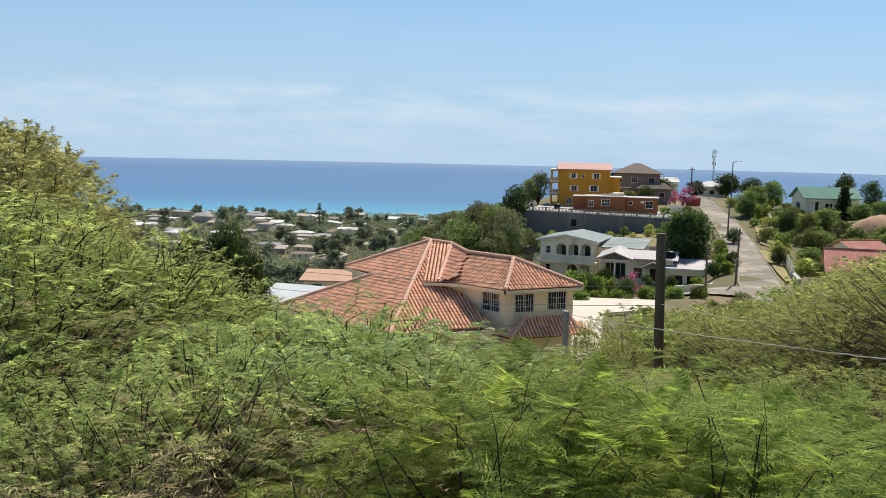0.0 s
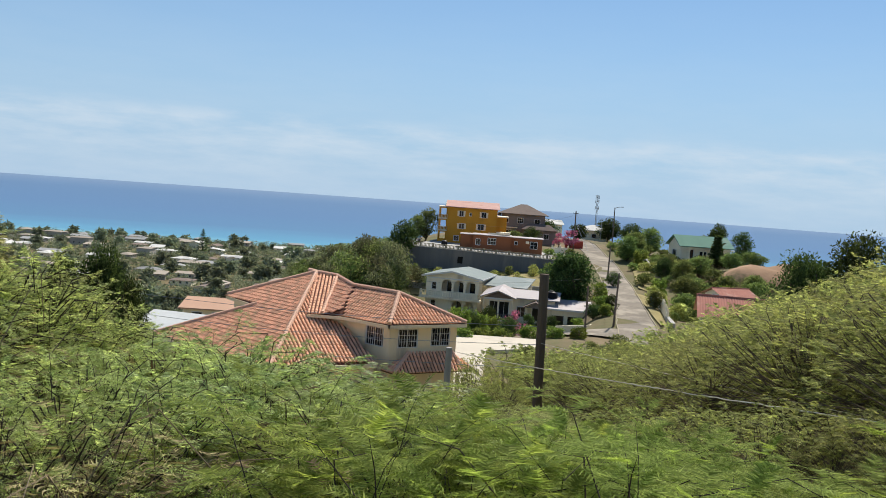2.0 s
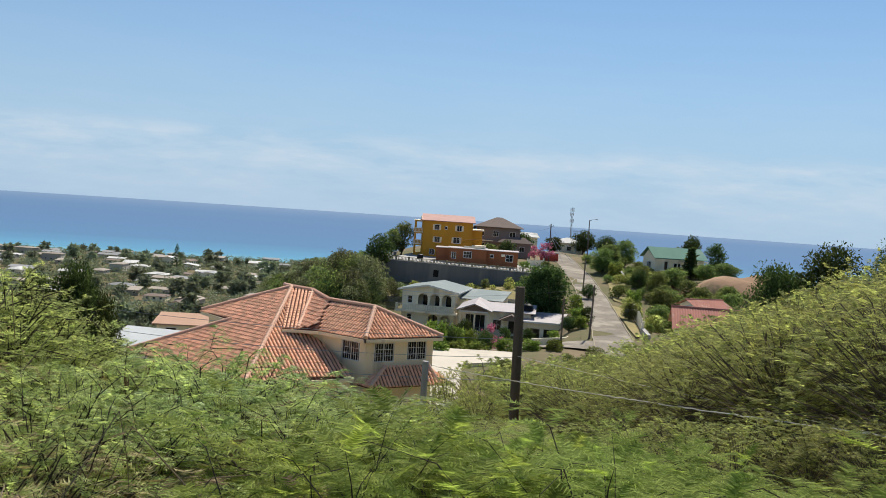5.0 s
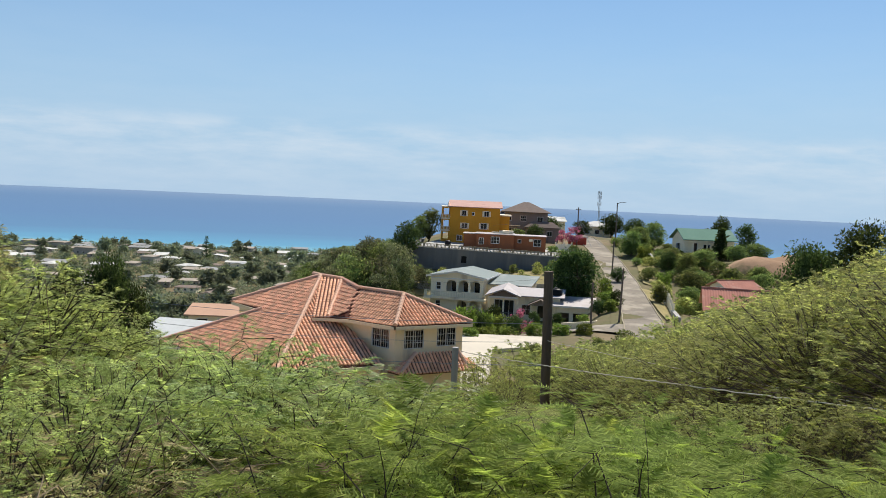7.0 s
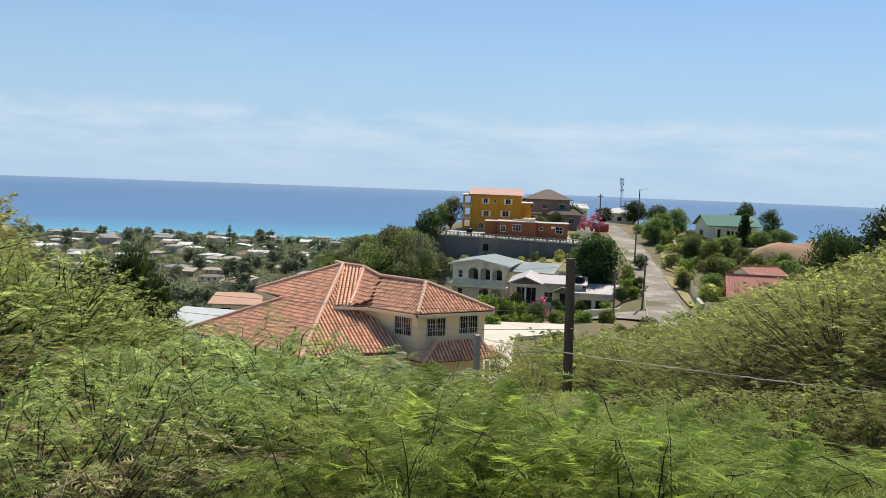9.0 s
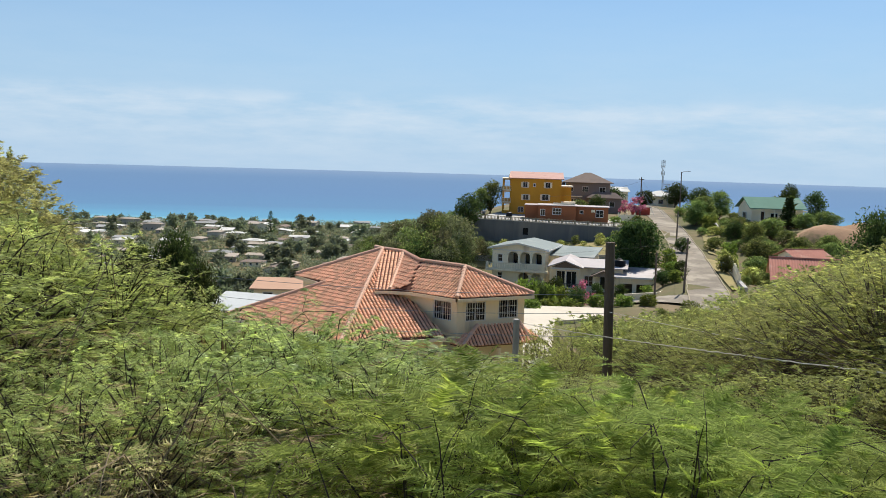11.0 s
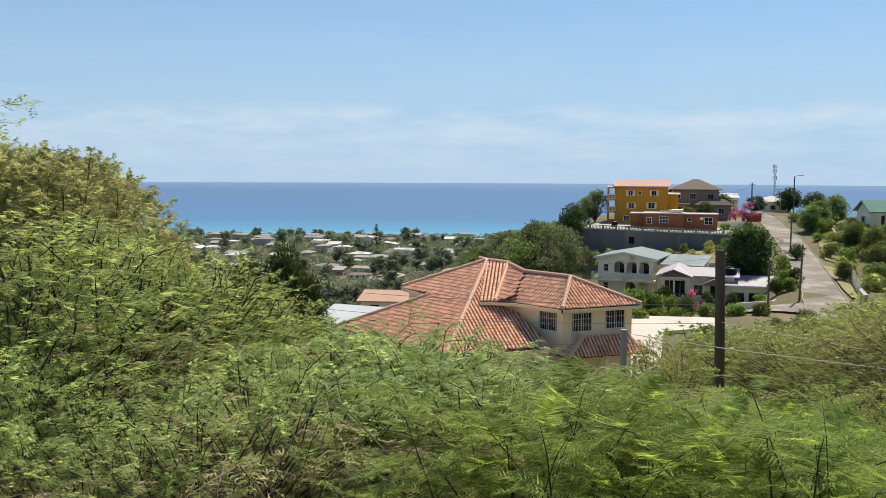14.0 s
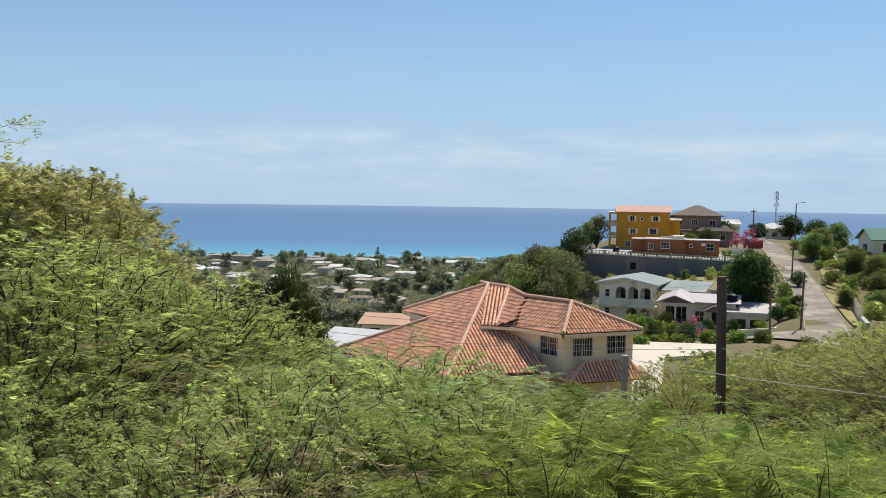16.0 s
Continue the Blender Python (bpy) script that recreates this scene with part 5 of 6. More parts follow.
def scatter(kinds, count, az0, az1, r0, r1, label, name, group, low=0.82, high=1.0, seed=1, hmin=0.9, hmax=4.6, gap=0.8, cap=90.0, spread=1.0):
    """Shrubs at random over a sector of the slope, each sized to fit the BRUSH outline in the camera's view."""
    rng = random.Random(seed)
    placed = []
    tries = 0
    while len(placed) < count and tries < count * 40:
        tries += 1
        az, r = rng.uniform(az0, az1), math.sqrt(rng.uniform(r0 * r0, r1 * r1))
        x, y = r * math.sin(radians(az)), r * math.cos(radians(az))
        z = land(x, y)
        half = math.degrees(0.9 / r)
        edge = min(cap, *[curve_at(BRUSH, az + d * half) for d in (-1, -0.5, 0, 0.5, 1)])
        if r < 25.3 and abs(r * math.sin(radians(az - 16.9))) < (1.1 if r < 9 else 1.9):     # kept low in front of the pole so that it shows in the camera's view
            edge = min(edge, -12.6)
        h = (EYE_Z + r * math.tan(radians(edge)) - z) * rng.uniform(low, high)
        if h < hmin or any((x - a) ** 2 + (y - c) ** 2 < gap * gap for a, c in placed):
            continue
        h = min(h, hmax)
        placed.append((x, y))
        kind = kinds[rng.randrange(len(kinds))]
        s = h / kind[2]
        w = max(0.6, min(1.2, s ** 0.5)) * spread
        plant(name, kind[:2], Matrix.LocRotScale((x, y, z - 0.06), Euler((0, 0, rng.uniform(0, 6.28))), (w, w, s)), label, "shrub", group)


FEATHERY, THORN, OLIVE = "bright green feathery shrub with fine compound leaves", "green thorn scrub with dark twigs and tiny leaves", "olive-green scrub bush on the slope"
scatter(feathery, 11, 3.5, 13, 4.4, 7.8, FEATHERY, "feathery_shrub", "feathery shrubs", 0.82, 1.0, 3, 0.8, 2.6, 0.8, -10.8)
scatter(feathery, 11, 12, 28, 4.4, 7.8, FEATHERY, "feathery_shrub", "feathery shrubs", 0.84, 1.0, 13, 0.7, 2.6, 0.8, -12.3)
scatter(feathery, 7, 27, 42, 4.6, 7.8, FEATHERY, "feathery_shrub", "feathery shrubs", 0.8, 1.0, 9, 0.7, 2.6, 0.9, -12.2)
dome = [shrub(170 + i, 4.0, 2.3, 1500, 17, 0.11, 3, 0.042, 0.0095, leaf_dome, bark, 0.7, 0.09, 0, -0.4, 0.0, 6, 4, 0.80, 0.6, 0.04, 0.3) for i in range(2)]
for i, (az, r, e, w) in enumerate(((-25.4, 16.0, 1.1, 1.0), (-21.8, 15.2, 0.8, 0.95), (-19.4, 16.4, -2.2, 0.7), (-23.6, 18.4, 0.8, 1.0), (-21.0, 18.0, 0.3, 0.85), (-27.5, 17.2, 1.3, 1.0))):
    x, y = r * math.sin(radians(az)), r * math.cos(radians(az))
    hh = EYE_Z + r * math.tan(radians(e)) - land(x, y)
    plant("spreading_thorn_tree", dome[i % 2][:2], Matrix.LocRotScale((x, y, land(x, y) - 0.06), Euler((0, 0, i * 1.7)), (w, w, hh / dome[i % 2][2])),
          "brownish green thorn tree with a rounded spreading crown", "tree", "thorn trees")
scatter(thorny, 5, -28, -15, 8.0, 13, THORN, "thorn_shrub", "thorn scrub", 0.86, 0.98, 4, 1.0, 5.2, 1.4, -3.6)
scatter(thorny, 7, -16, -8, 8.0, 13, THORN, "thorn_shrub", "thorn scrub", 0.88, 1.0, 14, 0.8, 4.6, 1.0)
scatter(thorny, 7, -9, 6, 8, 15, THORN, "thorn_shrub", "thorn scrub", 0.82, 1.0, 5, 0.8, 3.2, 1.2)
scatter(dry, 5, -20, -5, 7.2, 9.2, "dry straw-coloured twiggy scrub low on the bank", "dry_shrub", "dry scrub", 0.85, 1.0, 45, 1.0, 3.0, 1.0, -8.5)
scatter(thorny, 4, -6, 4, 6.0, 8.2, THORN, "thorn_shrub", "thorn scrub", 0.8, 1.0, 35, 0.6, 2.4, 0.9, -11.0)
scatter(thorny, 10, -27, -10, 5.6, 7.6, THORN, "thorn_shrub", "thorn scrub", 0.75, 1.0, 36, 0.6, 3.0, 0.8, -9.6, 0.62)
scatter(dry, 10, -27, -8, 4.8, 7.5, "dry straw-coloured twiggy scrub low on the bank", "dry_shrub", "dry scrub", 0.75, 0.95, 26, 0.5, 1.8, 0.6, -15.0)


def crowned(kinds, name, label, group, spots):
    """Shrubs that stand out of the scrub, fitted to the camera's view: bearing, distance, view angle of the top,
    breadth.
    """
    for i, (az, r, e, w) in enumerate(spots):
        x, y = r * math.sin(radians(az)), r * math.cos(radians(az))
        k = kinds[i % len(kinds)]
        plant(name, k[:2], Matrix.LocRotScale((x, y, land(x, y) - 0.06), Euler((0, 0, i * 2.1)), (w, w, (EYE_Z + r * math.tan(radians(e)) - land(x, y)) / k[2])), label, "shrub", group)


crowned(thorn_crown, "thorn_tree", "green thorn tree with arching dark branches and feathery leaves", "thorn trees in the scrub",
        ((-26, 10.5, -3.2, 1.0), (-21.5, 10.2, -3.4, 0.85), (-17.3, 10.4, -4.4, 0.68), (-13.4, 11.0, -5.4, 0.55), (-10.6, 11.6, -7.3, 0.42), (-19.0, 13.0, -4.0, 0.8), (-24, 13.2, -2.8, 1.0)))
crowned(olive, "olive_shrub", OLIVE, "olive scrub", ((13.7, 19.0, -10.9, 0.30), (14.5, 17.6, -10.8, 0.28), (12.8, 27.5, -9.9, 0.42), (14.6, 27.0, -9.8, 0.40),
        (23.6, 9.4, -12.0, 0.42), (26.8, 9.6, -11.4, 0.48), (30.2, 9.5, -10.9, 0.50), (33.8, 9.6, -10.4, 0.50), (37.5, 9.6, -10.0, 0.50)))
crowned(drooping, "drooping_shrub", "grey-green shrub with drooping compound leaves", "drooping shrubs",
        ((-1.2, 8.6, -9.0, 0.55), (-3.8, 9.2, -10.2, 0.8), (1.8, 8.8, -10.6, 0.8), (-6.8, 9.6, -10.0, 0.85), (4.8, 9.6, -11.1, 0.85), (-2.0, 7.2, -11.4, 0.8), (8.0, 10.5, -11.6, 0.9), (-5.0, 7.0, -12.2, 0.7)))
scatter(dry, 14, -14, 1, 4.8, 7.0, "dry straw-coloured twiggy scrub low on the bank", "dry_shrub", "dry scrub", 0.75, 0.95, 25, 0.5, 1.5, 0.5, -12.6)
scatter(dry, 12, -27, -6, 6.5, 10, "dry straw-coloured twiggy scrub low on the bank", "dry_shrub", "dry scrub", 0.3, 0.5, 15, 0.5, 1.5, 0.6)
scatter(olive, 12, 9, 21, 10, 21, OLIVE, "olive_shrub", "olive scrub", 0.8, 1.0, 6, 0.7, 4.0, 1.3, -12.7)
scatter(olive, 18, 20, 34, 13.5, 29, OLIVE, "olive_shrub", "olive scrub", 0.84, 1.0, 16, 1.0, 4.8, 1.4)
scatter(olive, 9, 32, 43, 10.5, 24, OLIVE, "olive_shrub", "olive scrub", 0.84, 1.0, 17, 1.0, 5.2, 1.4)
scatter(far_olive, 36, 6, 44, 29.5, 47, OLIVE, "olive_shrub", "olive scrub", 0.8, 1.0, 7, 1.0, 5.5, 1.9, 90, 1.1)
scatter(far_olive, 9, -16, 2, 17, 44, OLIVE, "olive_shrub", "olive scrub", 0.75, 1.0, 8, 1.0, 5.0, 1.9)


pod_mat = leaf_mat("brown_seed_pod", (0.13, 0.085, 0.045), (0.21, 0.15, 0.08), 0.4, 0.1, 0.25)


def podded_shrub(x, y, h):
    """A feathery shrub that carries bunches of hanging brown pods."""
    ob = plant("podded_shrub", thorny[1][:2], Matrix.LocRotScale((x, y, land(x, y) - 0.06), Euler((0, 0, x)), (0.62, 0.62, h / thorny[1][2])), "green shrub with hanging brown seed pods", "shrub", "podded shrubs")
    g = np.random.default_rng(int(abs(x) * 100))
    for _ in range(9):
        a, k = g.uniform(0, 2 * math.pi), g.uniform(0.3, 1.0)
        c = np.array([math.cos(a) * 1.7 * k, math.sin(a) * 1.7 * k, thorny[1][2] * (0.98 - 0.30 * k * k) + g.uniform(-0.1, 0.05)])
        n = 9
        base = c + g.normal(0, 0.06, (n, 3))
        tip = base + np.stack([g.normal(0, 0.025, n), g.normal(0, 0.025, n), -g.uniform(0.16, 0.26, n)], 1)
        side = unit(np.concatenate([g.normal(0, 1, (n, 2)), np.zeros((n, 1))], 1)) * 0.014
        part("hanging_pod", quads("hanging_pod", base, tip, side, pod_mat), None, ob, "bunch of dry brown pods")


for az, r, e in ((-6.6, 10.5, -9.3), (-9.6, 11.5, -8.0), (-3.0, 8.6, -9.2), (-12.5, 11.0, -6.4)):
    x, y = r * math.sin(radians(az)), r * math.cos(radians(az))
    podded_shrub(x, y, EYE_Z + r * math.tan(radians(e)) - land(x, y))


def straw_bank():
    """Dry grass stalks over the near bank."""
    g = np.random.default_rng(77)
    n = 26000
    az, r = np.radians(g.uniform(-36, 42, n)), np.sqrt(g.uniform(3.2 ** 2, 15 ** 2, n))
    x, y = r * np.sin(az), r * np.cos(az)
    base = np.stack([x, y, np.array([land(a, c) for a, c in zip(x, y)]) - 0.02], 1)
    ln = g.uniform(0.15, 0.5, (n, 1))
    tip = base + np.concatenate([g.normal(0, 0.35, (n, 2)), np.ones((n, 1))], 1) * ln
    side = unit(np.concatenate([g.normal(0, 1, (n, 2)), np.zeros((n, 1))], 1)) * g.uniform(0.003, 0.007, (n, 1))
    tagged(new("dry_grass", quads("dry_grass", base, tip, side, straw, True)), "dry straw-coloured grass on the near bank", "grass", kind="stuff")


straw_bank()

# ---- trees round the houses ----
mid_tree = [crown_tree(200 + i, 6.0, 3.0, 70, 64, 0.32, leaf_tree, 0.08, 1.0, 0.95) for i in range(4)]
mid_dark = [crown_tree(210 + i, 6.0, 3.0, 70, 64, 0.30, leaf_dark, 0.10, 1.0, 0.9) for i in range(3)]
mid_lime = [crown_tree(220 + i, 3.0, 1.9, 34, 40, 0.34, leaf_lime, 0.05, 1.0) for i in range(2)]
pink_bush = crown_tree(230, 2.6, 1.5, 20, 34, 0.22, petal, 0.15)


def tree(kinds, x, y, h, w, base_h, base_r, label, name="broadleaf_tree", cat="tree", group="hillside trees", z=None):
    s = w / (2 * base_r)
    plant(name, kinds[R.randrange(len(kinds))] if isinstance(kinds, list) else kinds,
          upright(x, y, R.uniform(0, 6.28), s, (h / base_h) / s, 0.1, z), label, cat, group, ("trunk", "crown"))


GREEN, DARK, LIME = "leafy green tree on the hillside", "dense dark green tree", "bright yellow-green garden shrub"
for x, y, h, w in ((22.2, 176.0, 5.0, 5.0), (77.5, 232, 4.0, 6), (71.5, 240, 4.6, 7), (90, 244, 6.2, 8), (95, 240, 5.5, 7),
                   (95, 190, 8.4, 5.5), (100, 188, 7.6, 5.5), (70, 160, 4, 4), (58, 206, 4.5, 5), (61, 232, 6, 6)):
    tree(mid_dark, x, y, h, w, 6.0, 3.0, DARK)
near_dark = [crown_tree(260 + i, 11.0, 3.4, 150, 130, 0.20, leaf_dark, 0.25, 0.95, 0.8) for i in range(2)]
for x, y, h, w in ((34.2, 50.2, 12.2, 5.6), (31.6, 51.6, 11.4, 5.0), (37.4, 48.4, 11.6, 4.8), (33.0, 53.0, 11.0, 5.0)):
    tree(near_dark, x, y, h, w, 11.0, 3.4, "tall dark green tree behind the scrub")
for x, y, h, w in ( (51.5, 196.5, 4.2, 5), (74.0, 188, 5.2, 6.5), (77.3, 192, 5.6, 6.0), (79, 196, 5, 6), (75.5, 170, 3.2, 4.5), (80.5, 167, 2.6, 4.5), (72.5, 157, 4.0, 4.6),
                   (77, 160, 3.6, 6), (69.5, 148, 3.8, 4.6), (75, 150, 4.0, 5.0), (65.5, 140, 4.2, 5.5), (70, 136, 4.6, 6), (86, 165, 3.2, 5), (92, 168, 3.2, 6), (99, 205, 6.0, 8), (106, 215, 5, 8), (86, 205, 6.0, 7),
                   (60.5, 130, 3.8, 5), (55.2, 128, 2.6, 3), (99.5, 146, 4.8, 5.0), (104, 150, 5, 5), (108, 156, 4, 6), (64, 128, 3.6, 5), (68, 142, 4.0, 5), (73, 165, 3.2, 5), (83, 172, 2.8, 4.5),
                   (88, 172, 3.0, 4.5), (80, 146, 3.0, 5), (72, 130, 4.4, 5), (76, 138, 4.2, 5), (95, 158, 2.6, 4), (90, 149, 1.6, 3), (84, 147, 1.4, 2.6)):
    tree(mid_tree, x, y, h, w, 6.0, 3.0, GREEN)
# scrub on the bank below the retaining wall and round the road
rng = random.Random(53)
bank = [crown_tree(250 + i, 3.0, 2.0, 30, 40, 0.28, leaf_tree if i < 2 else leaf_olive, 0.04, 1.0, 0.7) for i in range(3)]
for _ in range(26):
    x, y = rng.uniform(20, 53), rng.uniform(160, 174.5)
    h = rng.uniform(0.7, 1.9)
    if y > 178.0 - 0.23 * (x - 25) - 2.0:
        continue
    tree(bank, x, y, h, h * rng.uniform(1.3, 2.2), 3.0, 2.0, "low green scrub on the grassy bank", "bank_shrub", "shrub", "bank scrub")
for _ in range(170):
    k = rng.random()
    y = 118 + 100 * k
    x = road_at(y)[0] + rng.choice((-1, 1, 1)) * rng.uniform(5.0, 17)
    h = rng.uniform(0.7, 2.3)
    if (x < 55 and y < 150) or (60 < x < 68 and y > 195):
        continue
    tree(bank, x, y, h, h * rng.uniform(1.2, 2.0), 3.0, 2.0, "low green scrub beside the road", "bank_shrub", "shrub", "bank scrub")
for _ in range(46):
    y = rng.uniform(62, 93)
    x = 16.5 + (y - 62) * 0.27 + rng.uniform(0.5, 16)
    h = rng.uniform(0.8, 1.9)
    tree(bank, x, y, h, h * rng.uniform(1.3, 2.2), 3.0, 2.0, "low green scrub beside the driveway", "bank_shrub", "shrub", "bank scrub")
for _ in range(45):
    x, y = rng.uniform(68, 106), rng.uniform(142, 152)
    k = math.hypot((x - 90) / 24, (y - 153) / 11)
    h = rng.uniform(0.5, 1.2)
    if k < 1:
        tree(bank, x, y, h, h * rng.uniform(1.2, 2.0), 3.0, 2.0, "low scrub on the bare earth bank", "bank_shrub", "shrub", "bank scrub", max(land(x, y), 44.0 + 6.4 * math.cos(k * math.pi / 2) ** 1.2 - 0.5))
for x, y, h, w in ((21.5, 101.8, 1.7, 3.0), (24.0, 104.6, 1.6, 3.0), (26.8, 105.0, 1.5, 2.8), (29.8, 104.2, 1.6, 2.8), (32.6, 103.2, 1.4, 2.8), (35.0, 101.6, 1.4, 2.4), (22.6, 108.5, 4.0, 3.6), (25.5, 112, 3.6, 3.6),
                   (64.0, 125, 4.6, 5.2), (62.0, 121, 3.4, 3.8), (48.5, 133, 3.0, 3.2), (40.5, 118.5, 1.6, 2.2), (45.0, 120.5, 1.6, 2.6), (46.5, 126, 2.2, 3.0), (30.5, 124, 3.0, 3.4), (27.5, 128, 2.6, 3.4), (63.5, 146, 3.6, 3.4), (72, 176, 3.6, 3.4)):
    tree(mid_lime, x, y, h, w, 3.0, 1.9, LIME, "garden_shrub", "shrub", "garden shrubs")
for x, y, h, w, z in ((66.0, 203, 4.2, 5.2, 49.4), (63.8, 204, 3.4, 4.0, 49.4), (31.0, 116.0, 3.8, 3.0, None), (33.6, 118.5, 1.9, 2.2, None), (61.5, 118.5, 1.8, 2.6, None)):
    tree(pink_bush, x, y, h, w, 2.6, 1.5, "pink flowering bougainvillea bush", "bougainvillea", "shrub", "flowering bushes", z)

# scrub woods on the flank of the spur and in the valley, sized to fit SHOULDER, their outline in the camera's view
SHOULDER = ((-8, -6.5), (-3, -5.6), (0, -5.0), (2.2, -4.6), (2.9, -4.35), (4.3, -3.5), (6, -3.05), (7.3, -2.9), (7.8, -3.8), (8.2, -4.4), (10, -4.7), (13, -4.9), (20, -4.5))
flank = [crown_tree(240 + i, 5.0, 3.2, 46, 40, 0.29, (leaf_tree, leaf_flank, leaf_flank, leaf_dark)[i], 0.04, 1.0, 0.7) for i in range(4)]
rng = random.Random(31)
count, tries = 0, 0
while count < 298 and tries < 20000:
    tries += 1
    x, y = (rng.uniform(4, 27), rng.uniform(138, 218)) if tries % 5 < 4 else (rng.uniform(-70, 44), rng.uniform(92, 262))
    off = x - curve_at(EDGE, y)
    if not -75 < off < 10 or (x > 8 and y < 134) or (x > 22 and y < 160) or (x > 24 and y > 170) or (-24 < x < 4 and y < 122):
        continue
    z, r = land(x, y), math.hypot(x, y)
    room = EYE_Z + r * math.tan(radians(curve_at(SHOULDER, math.degrees(math.atan2(x, y))))) - z
    h = min(rng.uniform(1.6, 4.6), room) if y < 150 or x < 6 or x > 0.152 * y else room * rng.uniform(0.42, 1.0)
    if not 0.9 < h < 7.5:
        continue
    count += 1
    tree(flank, x, y, h, max(2.2, h * rng.uniform(0.8, 1.3)), 5.0, 3.2, "dense green scrub on the flank of the spur", "scrub_tree", "tree", "scrub on the spur")
for _ in range(46):
    x, y = rng.uniform(-75, -14), rng.uniform(64, 150)
    h = rng.uniform(3.0, 5.6)
    if -26 < x < 4 and 78 < y < 122:
        continue
    tree(mid_tree if rng.random() < 0.6 else mid_dark, x, y, h, h * rng.uniform(0.9, 1.3), 6.0, 3.0, GREEN)

for x, y, h, w in ((-4.75, 28.0, 6.2, 1.9), (-5.6, 27.4, 5.8, 1.7), (-4.0, 28.6, 5.4, 1.4)):
    tree(near_dark, x, y, h, w, 11.0, 3.4, "dark leafy tree beside a timber pole")
pale_crown = [crown_tree(270 + i, 7.0, 3.0, 70, 40, 0.34, leaf_tree, 0.08, 0.95, 0.9) for i in range(2)]
broad_dark = crown_tree(280, 9.0, 4.4, 150, 60, 0.42, leaf_dark, 0.08, 1.0, 0.6)
tree(broad_dark, 46.6, 141.5, 9.0, 9.0, 9.0, 4.4, "large dense dark green tree beside the road")
for x, y, h, w in ((30.2, 126.5, 4.0, 3.2), (35.6, 125.0, 2.6, 2.4), (38.6, 124.0, 2.2, 2.2), (43.6, 121.4, 2.2, 2.8), (46.8, 123.4, 2.4, 2.4), (28.4, 107.5, 2.6, 2.6), (24.2, 110.5, 3.6, 3.0), (57.0, 150.0, 2.6, 3.0)):
    tree(mid_dark, x, y, h, w, 6.0, 3.0, "dark leafy garden shrub", "garden_shrub", "shrub", "garden shrubs")
tree(mid_dark, 25.0, 178.4, 6.8, 6.3, 6.0, 3.0, DARK, z=46.9)
for x, y, h, w in ((34.0, 207.5, 7.2, 6.4), (31.2, 204.5, 5.6, 5.0)):
    tree(pale_crown, x, y, h, w, 7.0, 3.0, "airy light green tree behind the terrace", z=48.8)

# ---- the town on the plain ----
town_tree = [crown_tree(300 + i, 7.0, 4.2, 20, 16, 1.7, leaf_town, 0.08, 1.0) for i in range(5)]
tan_roof = mat("tan_sheet_roof", (0.37, 0.31, 0.245), 0.7, 0.12, 0.3, rand=0.15)
dull_roof = mat("dull_grey_roof", (0.30, 0.295, 0.28), 0.7, 0.12, 0.3, rand=0.2)
town_wall = mat("faded_town_wall", (0.46, 0.42, 0.36), 0.85, 0.12, 0.3, rand=0.2)
ROOFS = (white_roof, dull_roof, white_roof, tan_roof, shingle, tan_roof, dull_roof, tan_roof)
SHADES = ("pale", "grey", "pale", "tan", "brown", "tan", "grey", "tan")
rng = random.Random(41)
spots = []
models = {}
while len(spots) < 125:
    y = 395 + 445 * rng.random() ** 0.8
    x = y * math.tan(radians(rng.uniform(-19, 10)))
    if land(x, y) > 9 or any((x - a) ** 2 + (y - c) ** 2 < 17 ** 2 for a, c in spots):
        continue
    spots.append((x, y))
    k, kind = rng.randrange(len(ROOFS)), rng.choice(("gable", "hip", "gable", "hip", "shed"))
    key = (k, kind, rng.randrange(2))
    m = pose(x, y, land(x, y) + 0.2, 0, 0, rng.choice((-14, -14, 76, -10)) + rng.uniform(-6, 6))
    if key in models:
        copy_thing(models[key], m)
    else:
        models[key] = plain_house("town_house", m, rng.uniform(9, 16), rng.uniform(8, 11), rng.uniform(2.2, 2.7) + (2.2 if rng.random() < 0.10 else 0), kind, 0.3 if kind == "flat" else rng.uniform(0.7, 1.3),
                                  town_wall if k % 2 else white_paint, ROOFS[k], "low town house with %s roof on the coastal plain" % SHADES[k], "town houses")


def town_spot():
    while True:
        y = 270 + 592 * rng.random() ** 0.85
        x = y * math.tan(radians(rng.uniform(-20, 12)))
        if land(x, y) < 14 and not any((x - a - 5) ** 2 + (y - c - 4) ** 2 < 8.5 ** 2 for a, c in spots):
            return x, y


for _ in range(295):
    x, y = town_spot()
    h = rng.uniform(3.5, 8.5)
    plant("town_tree", town_tree[rng.randrange(5)], upright(x, y, rng.uniform(0, 6.28), h / 7 * rng.uniform(0.9, 1.4), 0.85), "green tree among the town houses", "tree", "town trees", ("trunk", "crown"))


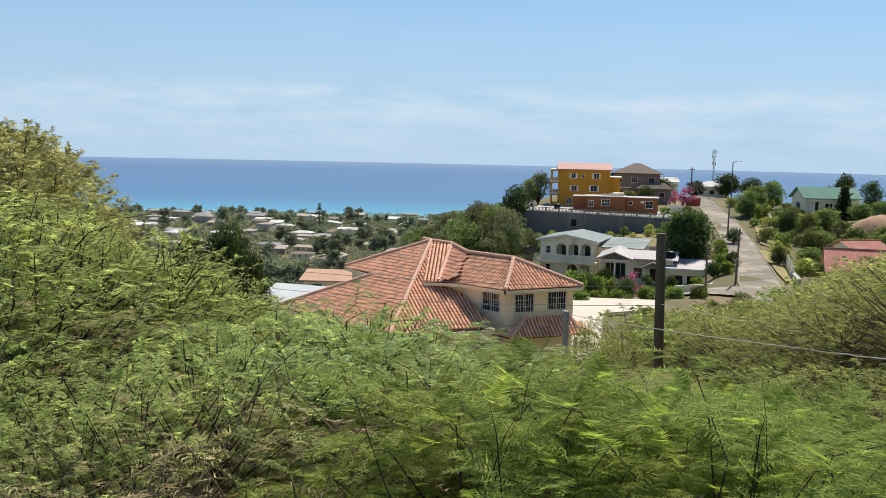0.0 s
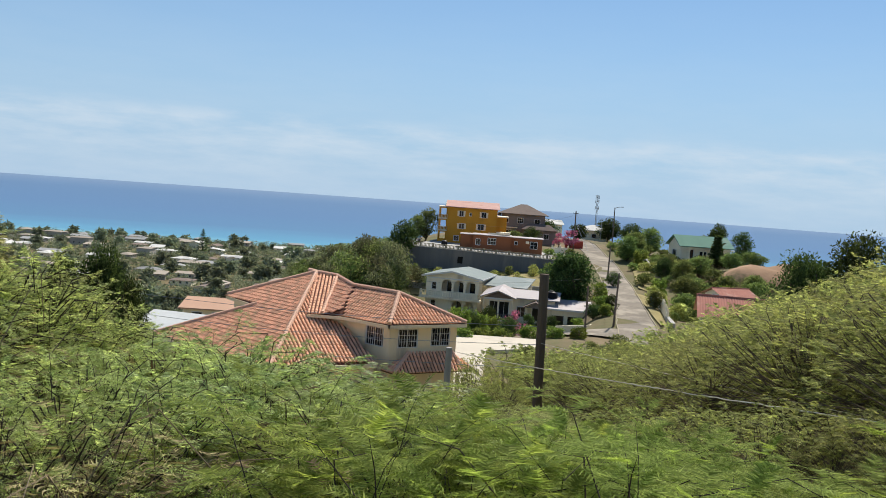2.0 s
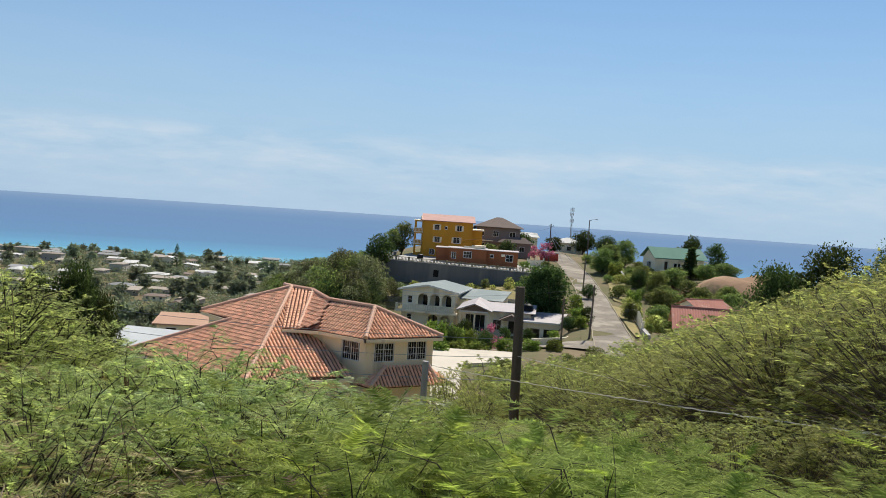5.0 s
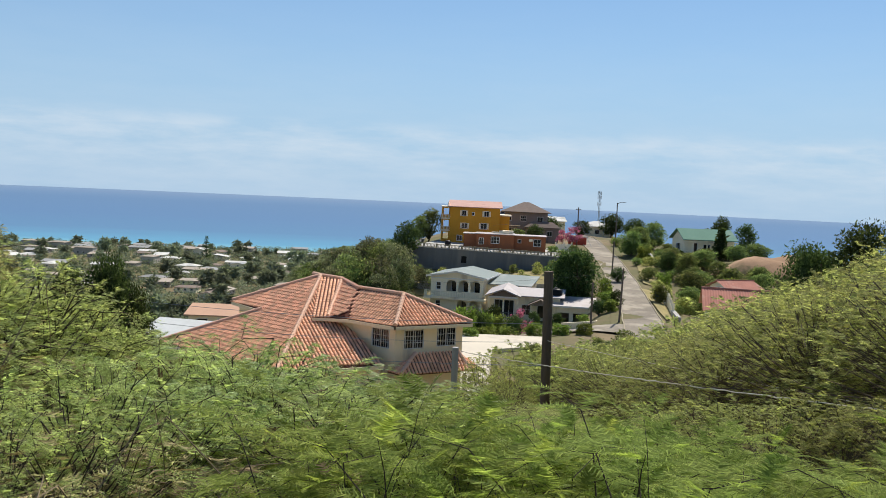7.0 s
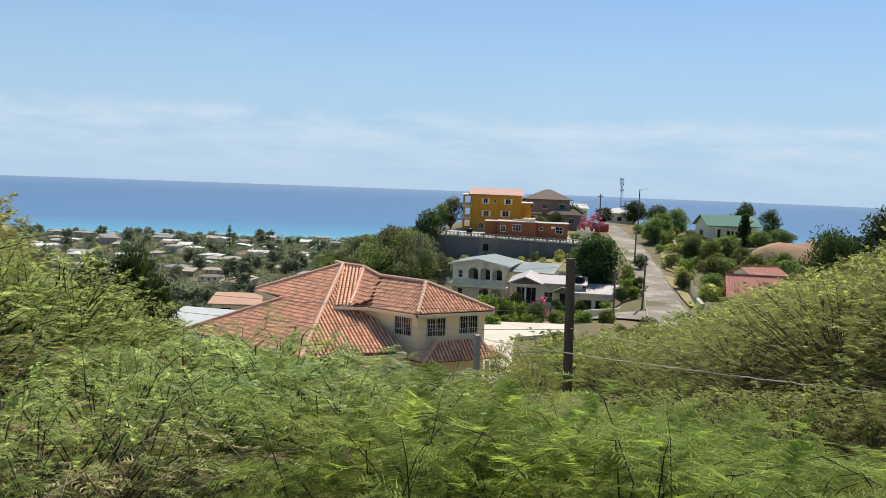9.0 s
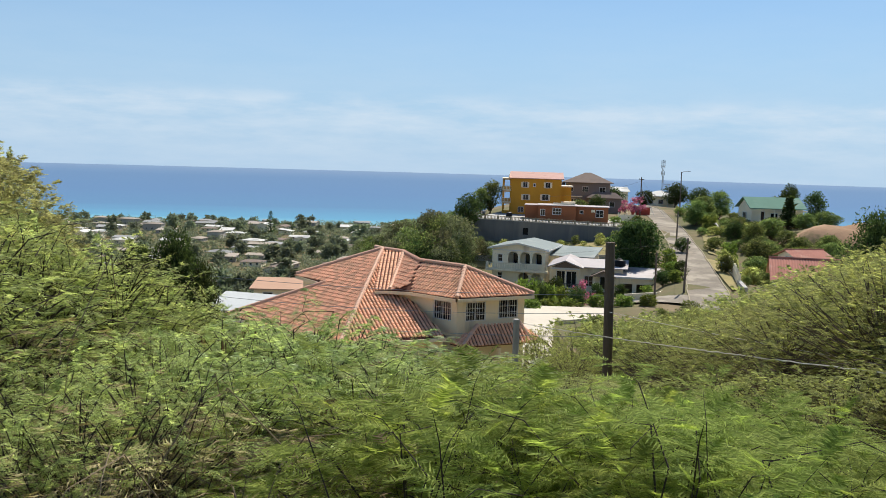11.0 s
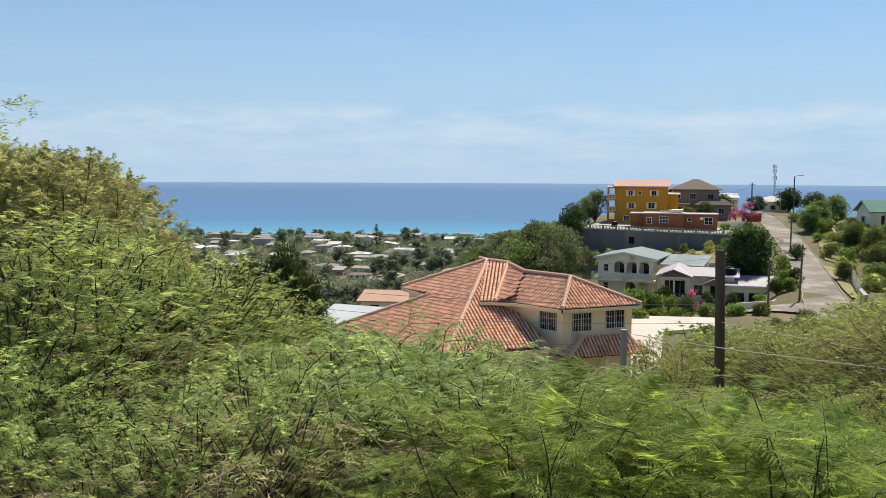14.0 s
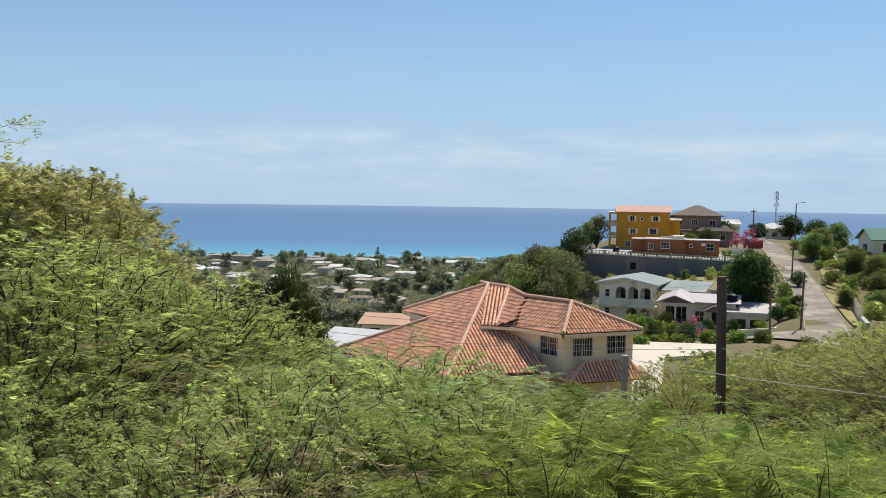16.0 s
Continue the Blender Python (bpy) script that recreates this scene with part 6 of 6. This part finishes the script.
def town_woods():
    """Bushes and far trees between the houses, too many to count."""
    g = np.random.default_rng(9)
    P = []
    for _ in range(3200):
        x, y = town_spot()
        P.append((x, y, land(x, y), rng.uniform(1.0, 3.2)))
    P = np.array(P)
    per = 44
    c = np.repeat(P, per, 0)
    o = unit(g.normal(0, 1, (len(c), 3))) * g.uniform(0.3, 1.0, (len(c), 1)) * c[:, 3:4] * np.array([1.3, 1.3, 0.8])
    base = c[:, :3] + o + np.array([0, 0, 1.0]) * c[:, 3:4] * 0.75
    d = unit(o + g.normal(0, 0.6, (len(c), 3)))
    tip = base + d * g.uniform(0.6, 1.4, (len(c), 1))
    side = unit(np.cross(d, g.normal(0, 1, (len(c), 3)))) * 0.4
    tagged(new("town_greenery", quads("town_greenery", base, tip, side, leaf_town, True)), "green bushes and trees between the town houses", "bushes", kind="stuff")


town_woods()


def norfolk_pine(x, y, h):
    p = thing("norfolk_pine", pose(x, y, land(x, y)), "tall tiered dark green conifer", "tree")
    part("trunk", Build().tube([(0, 0, -0.5), (0, 0, h)], [0.4, 0.05], 7), bark, p)
    g = np.random.default_rng(5)
    B, T, S = [], [], []
    for k in range(17):
        z = h * (0.16 + 0.82 * k / 17)
        ln = h * 0.24 * (1 - k / 18) + 0.3
        for j in range(9):
            a = 2 * math.pi * (j + g.uniform(-0.3, 0.3)) / 9
            d = np.array([math.cos(a), math.sin(a), -0.05 + 0.02 * k])
            for q in range(6):
                B.append(np.array([0, 0, z]) + d * ln * q / 6)
                T.append(B[-1] + d * ln * 0.35 + g.normal(0, 0.25, 3))
                S.append(np.cross(d, [0, 0, 1]) * 0.28 + np.array([0, 0, g.uniform(-0.3, 0.3)]))
    part("crown", quads("crown", np.array(B), np.array(T), np.array(S), leaf_dark), None, p)


norfolk_pine(-48.5, 700, 19)
norfolk_pine(86.8, 173.4, 6.6)


def overhanging_twig():
    """A bare-ended branch of a tree that stands beside the viewpoint."""
    t = thing("overhanging_branch", pose(-3.12, 8.15, 56.93), "thin tree with sparse leafy twigs reaching into the sky", "tree")
    g = np.random.default_rng(3)
    limbs = [([np.array([-2.6, 0, -0.6]), np.array([-2.4, 0, 1.6]), np.array([-2.1, 0.1, 2.9]), np.array([-1.2, 0.15, 3.40])], [0.05, 0.04, 0.02, 0.004])]
    tips = []
    for p, q in (((-1.2, 0.15, 3.40), (-0.42, 0.1, 3.62)), ((-1.4, 0.12, 3.29), (-0.58, 0.2, 3.46)), ((-1.2, 0.15, 3.40), (-0.72, 0.0, 3.56)), ((-1.6, 0.1, 3.18), (-0.75, 0.2, 3.34))):
        p, q = np.array(p), np.array(q)
        pts = [p + (q - p) * k + np.array([0, 0, 0.10 * math.sin(k * 3.1)]) for k in (0, 0.35, 0.7, 1.0)]
        limbs.append((pts, [0.004, 0.003, 0.002, 0.001]))
        tips.append(pts)
    p, head = along(g, tips, 150)
    part("branching_stem", stem_mesh("branching_stem", limbs, bark, 5), None, t)
    part("foliage", quads("foliage", *fronds(g, p, head, 0.10, 4, 0.035, 0.006), leaf_olive), None, t)


overhanging_twig()
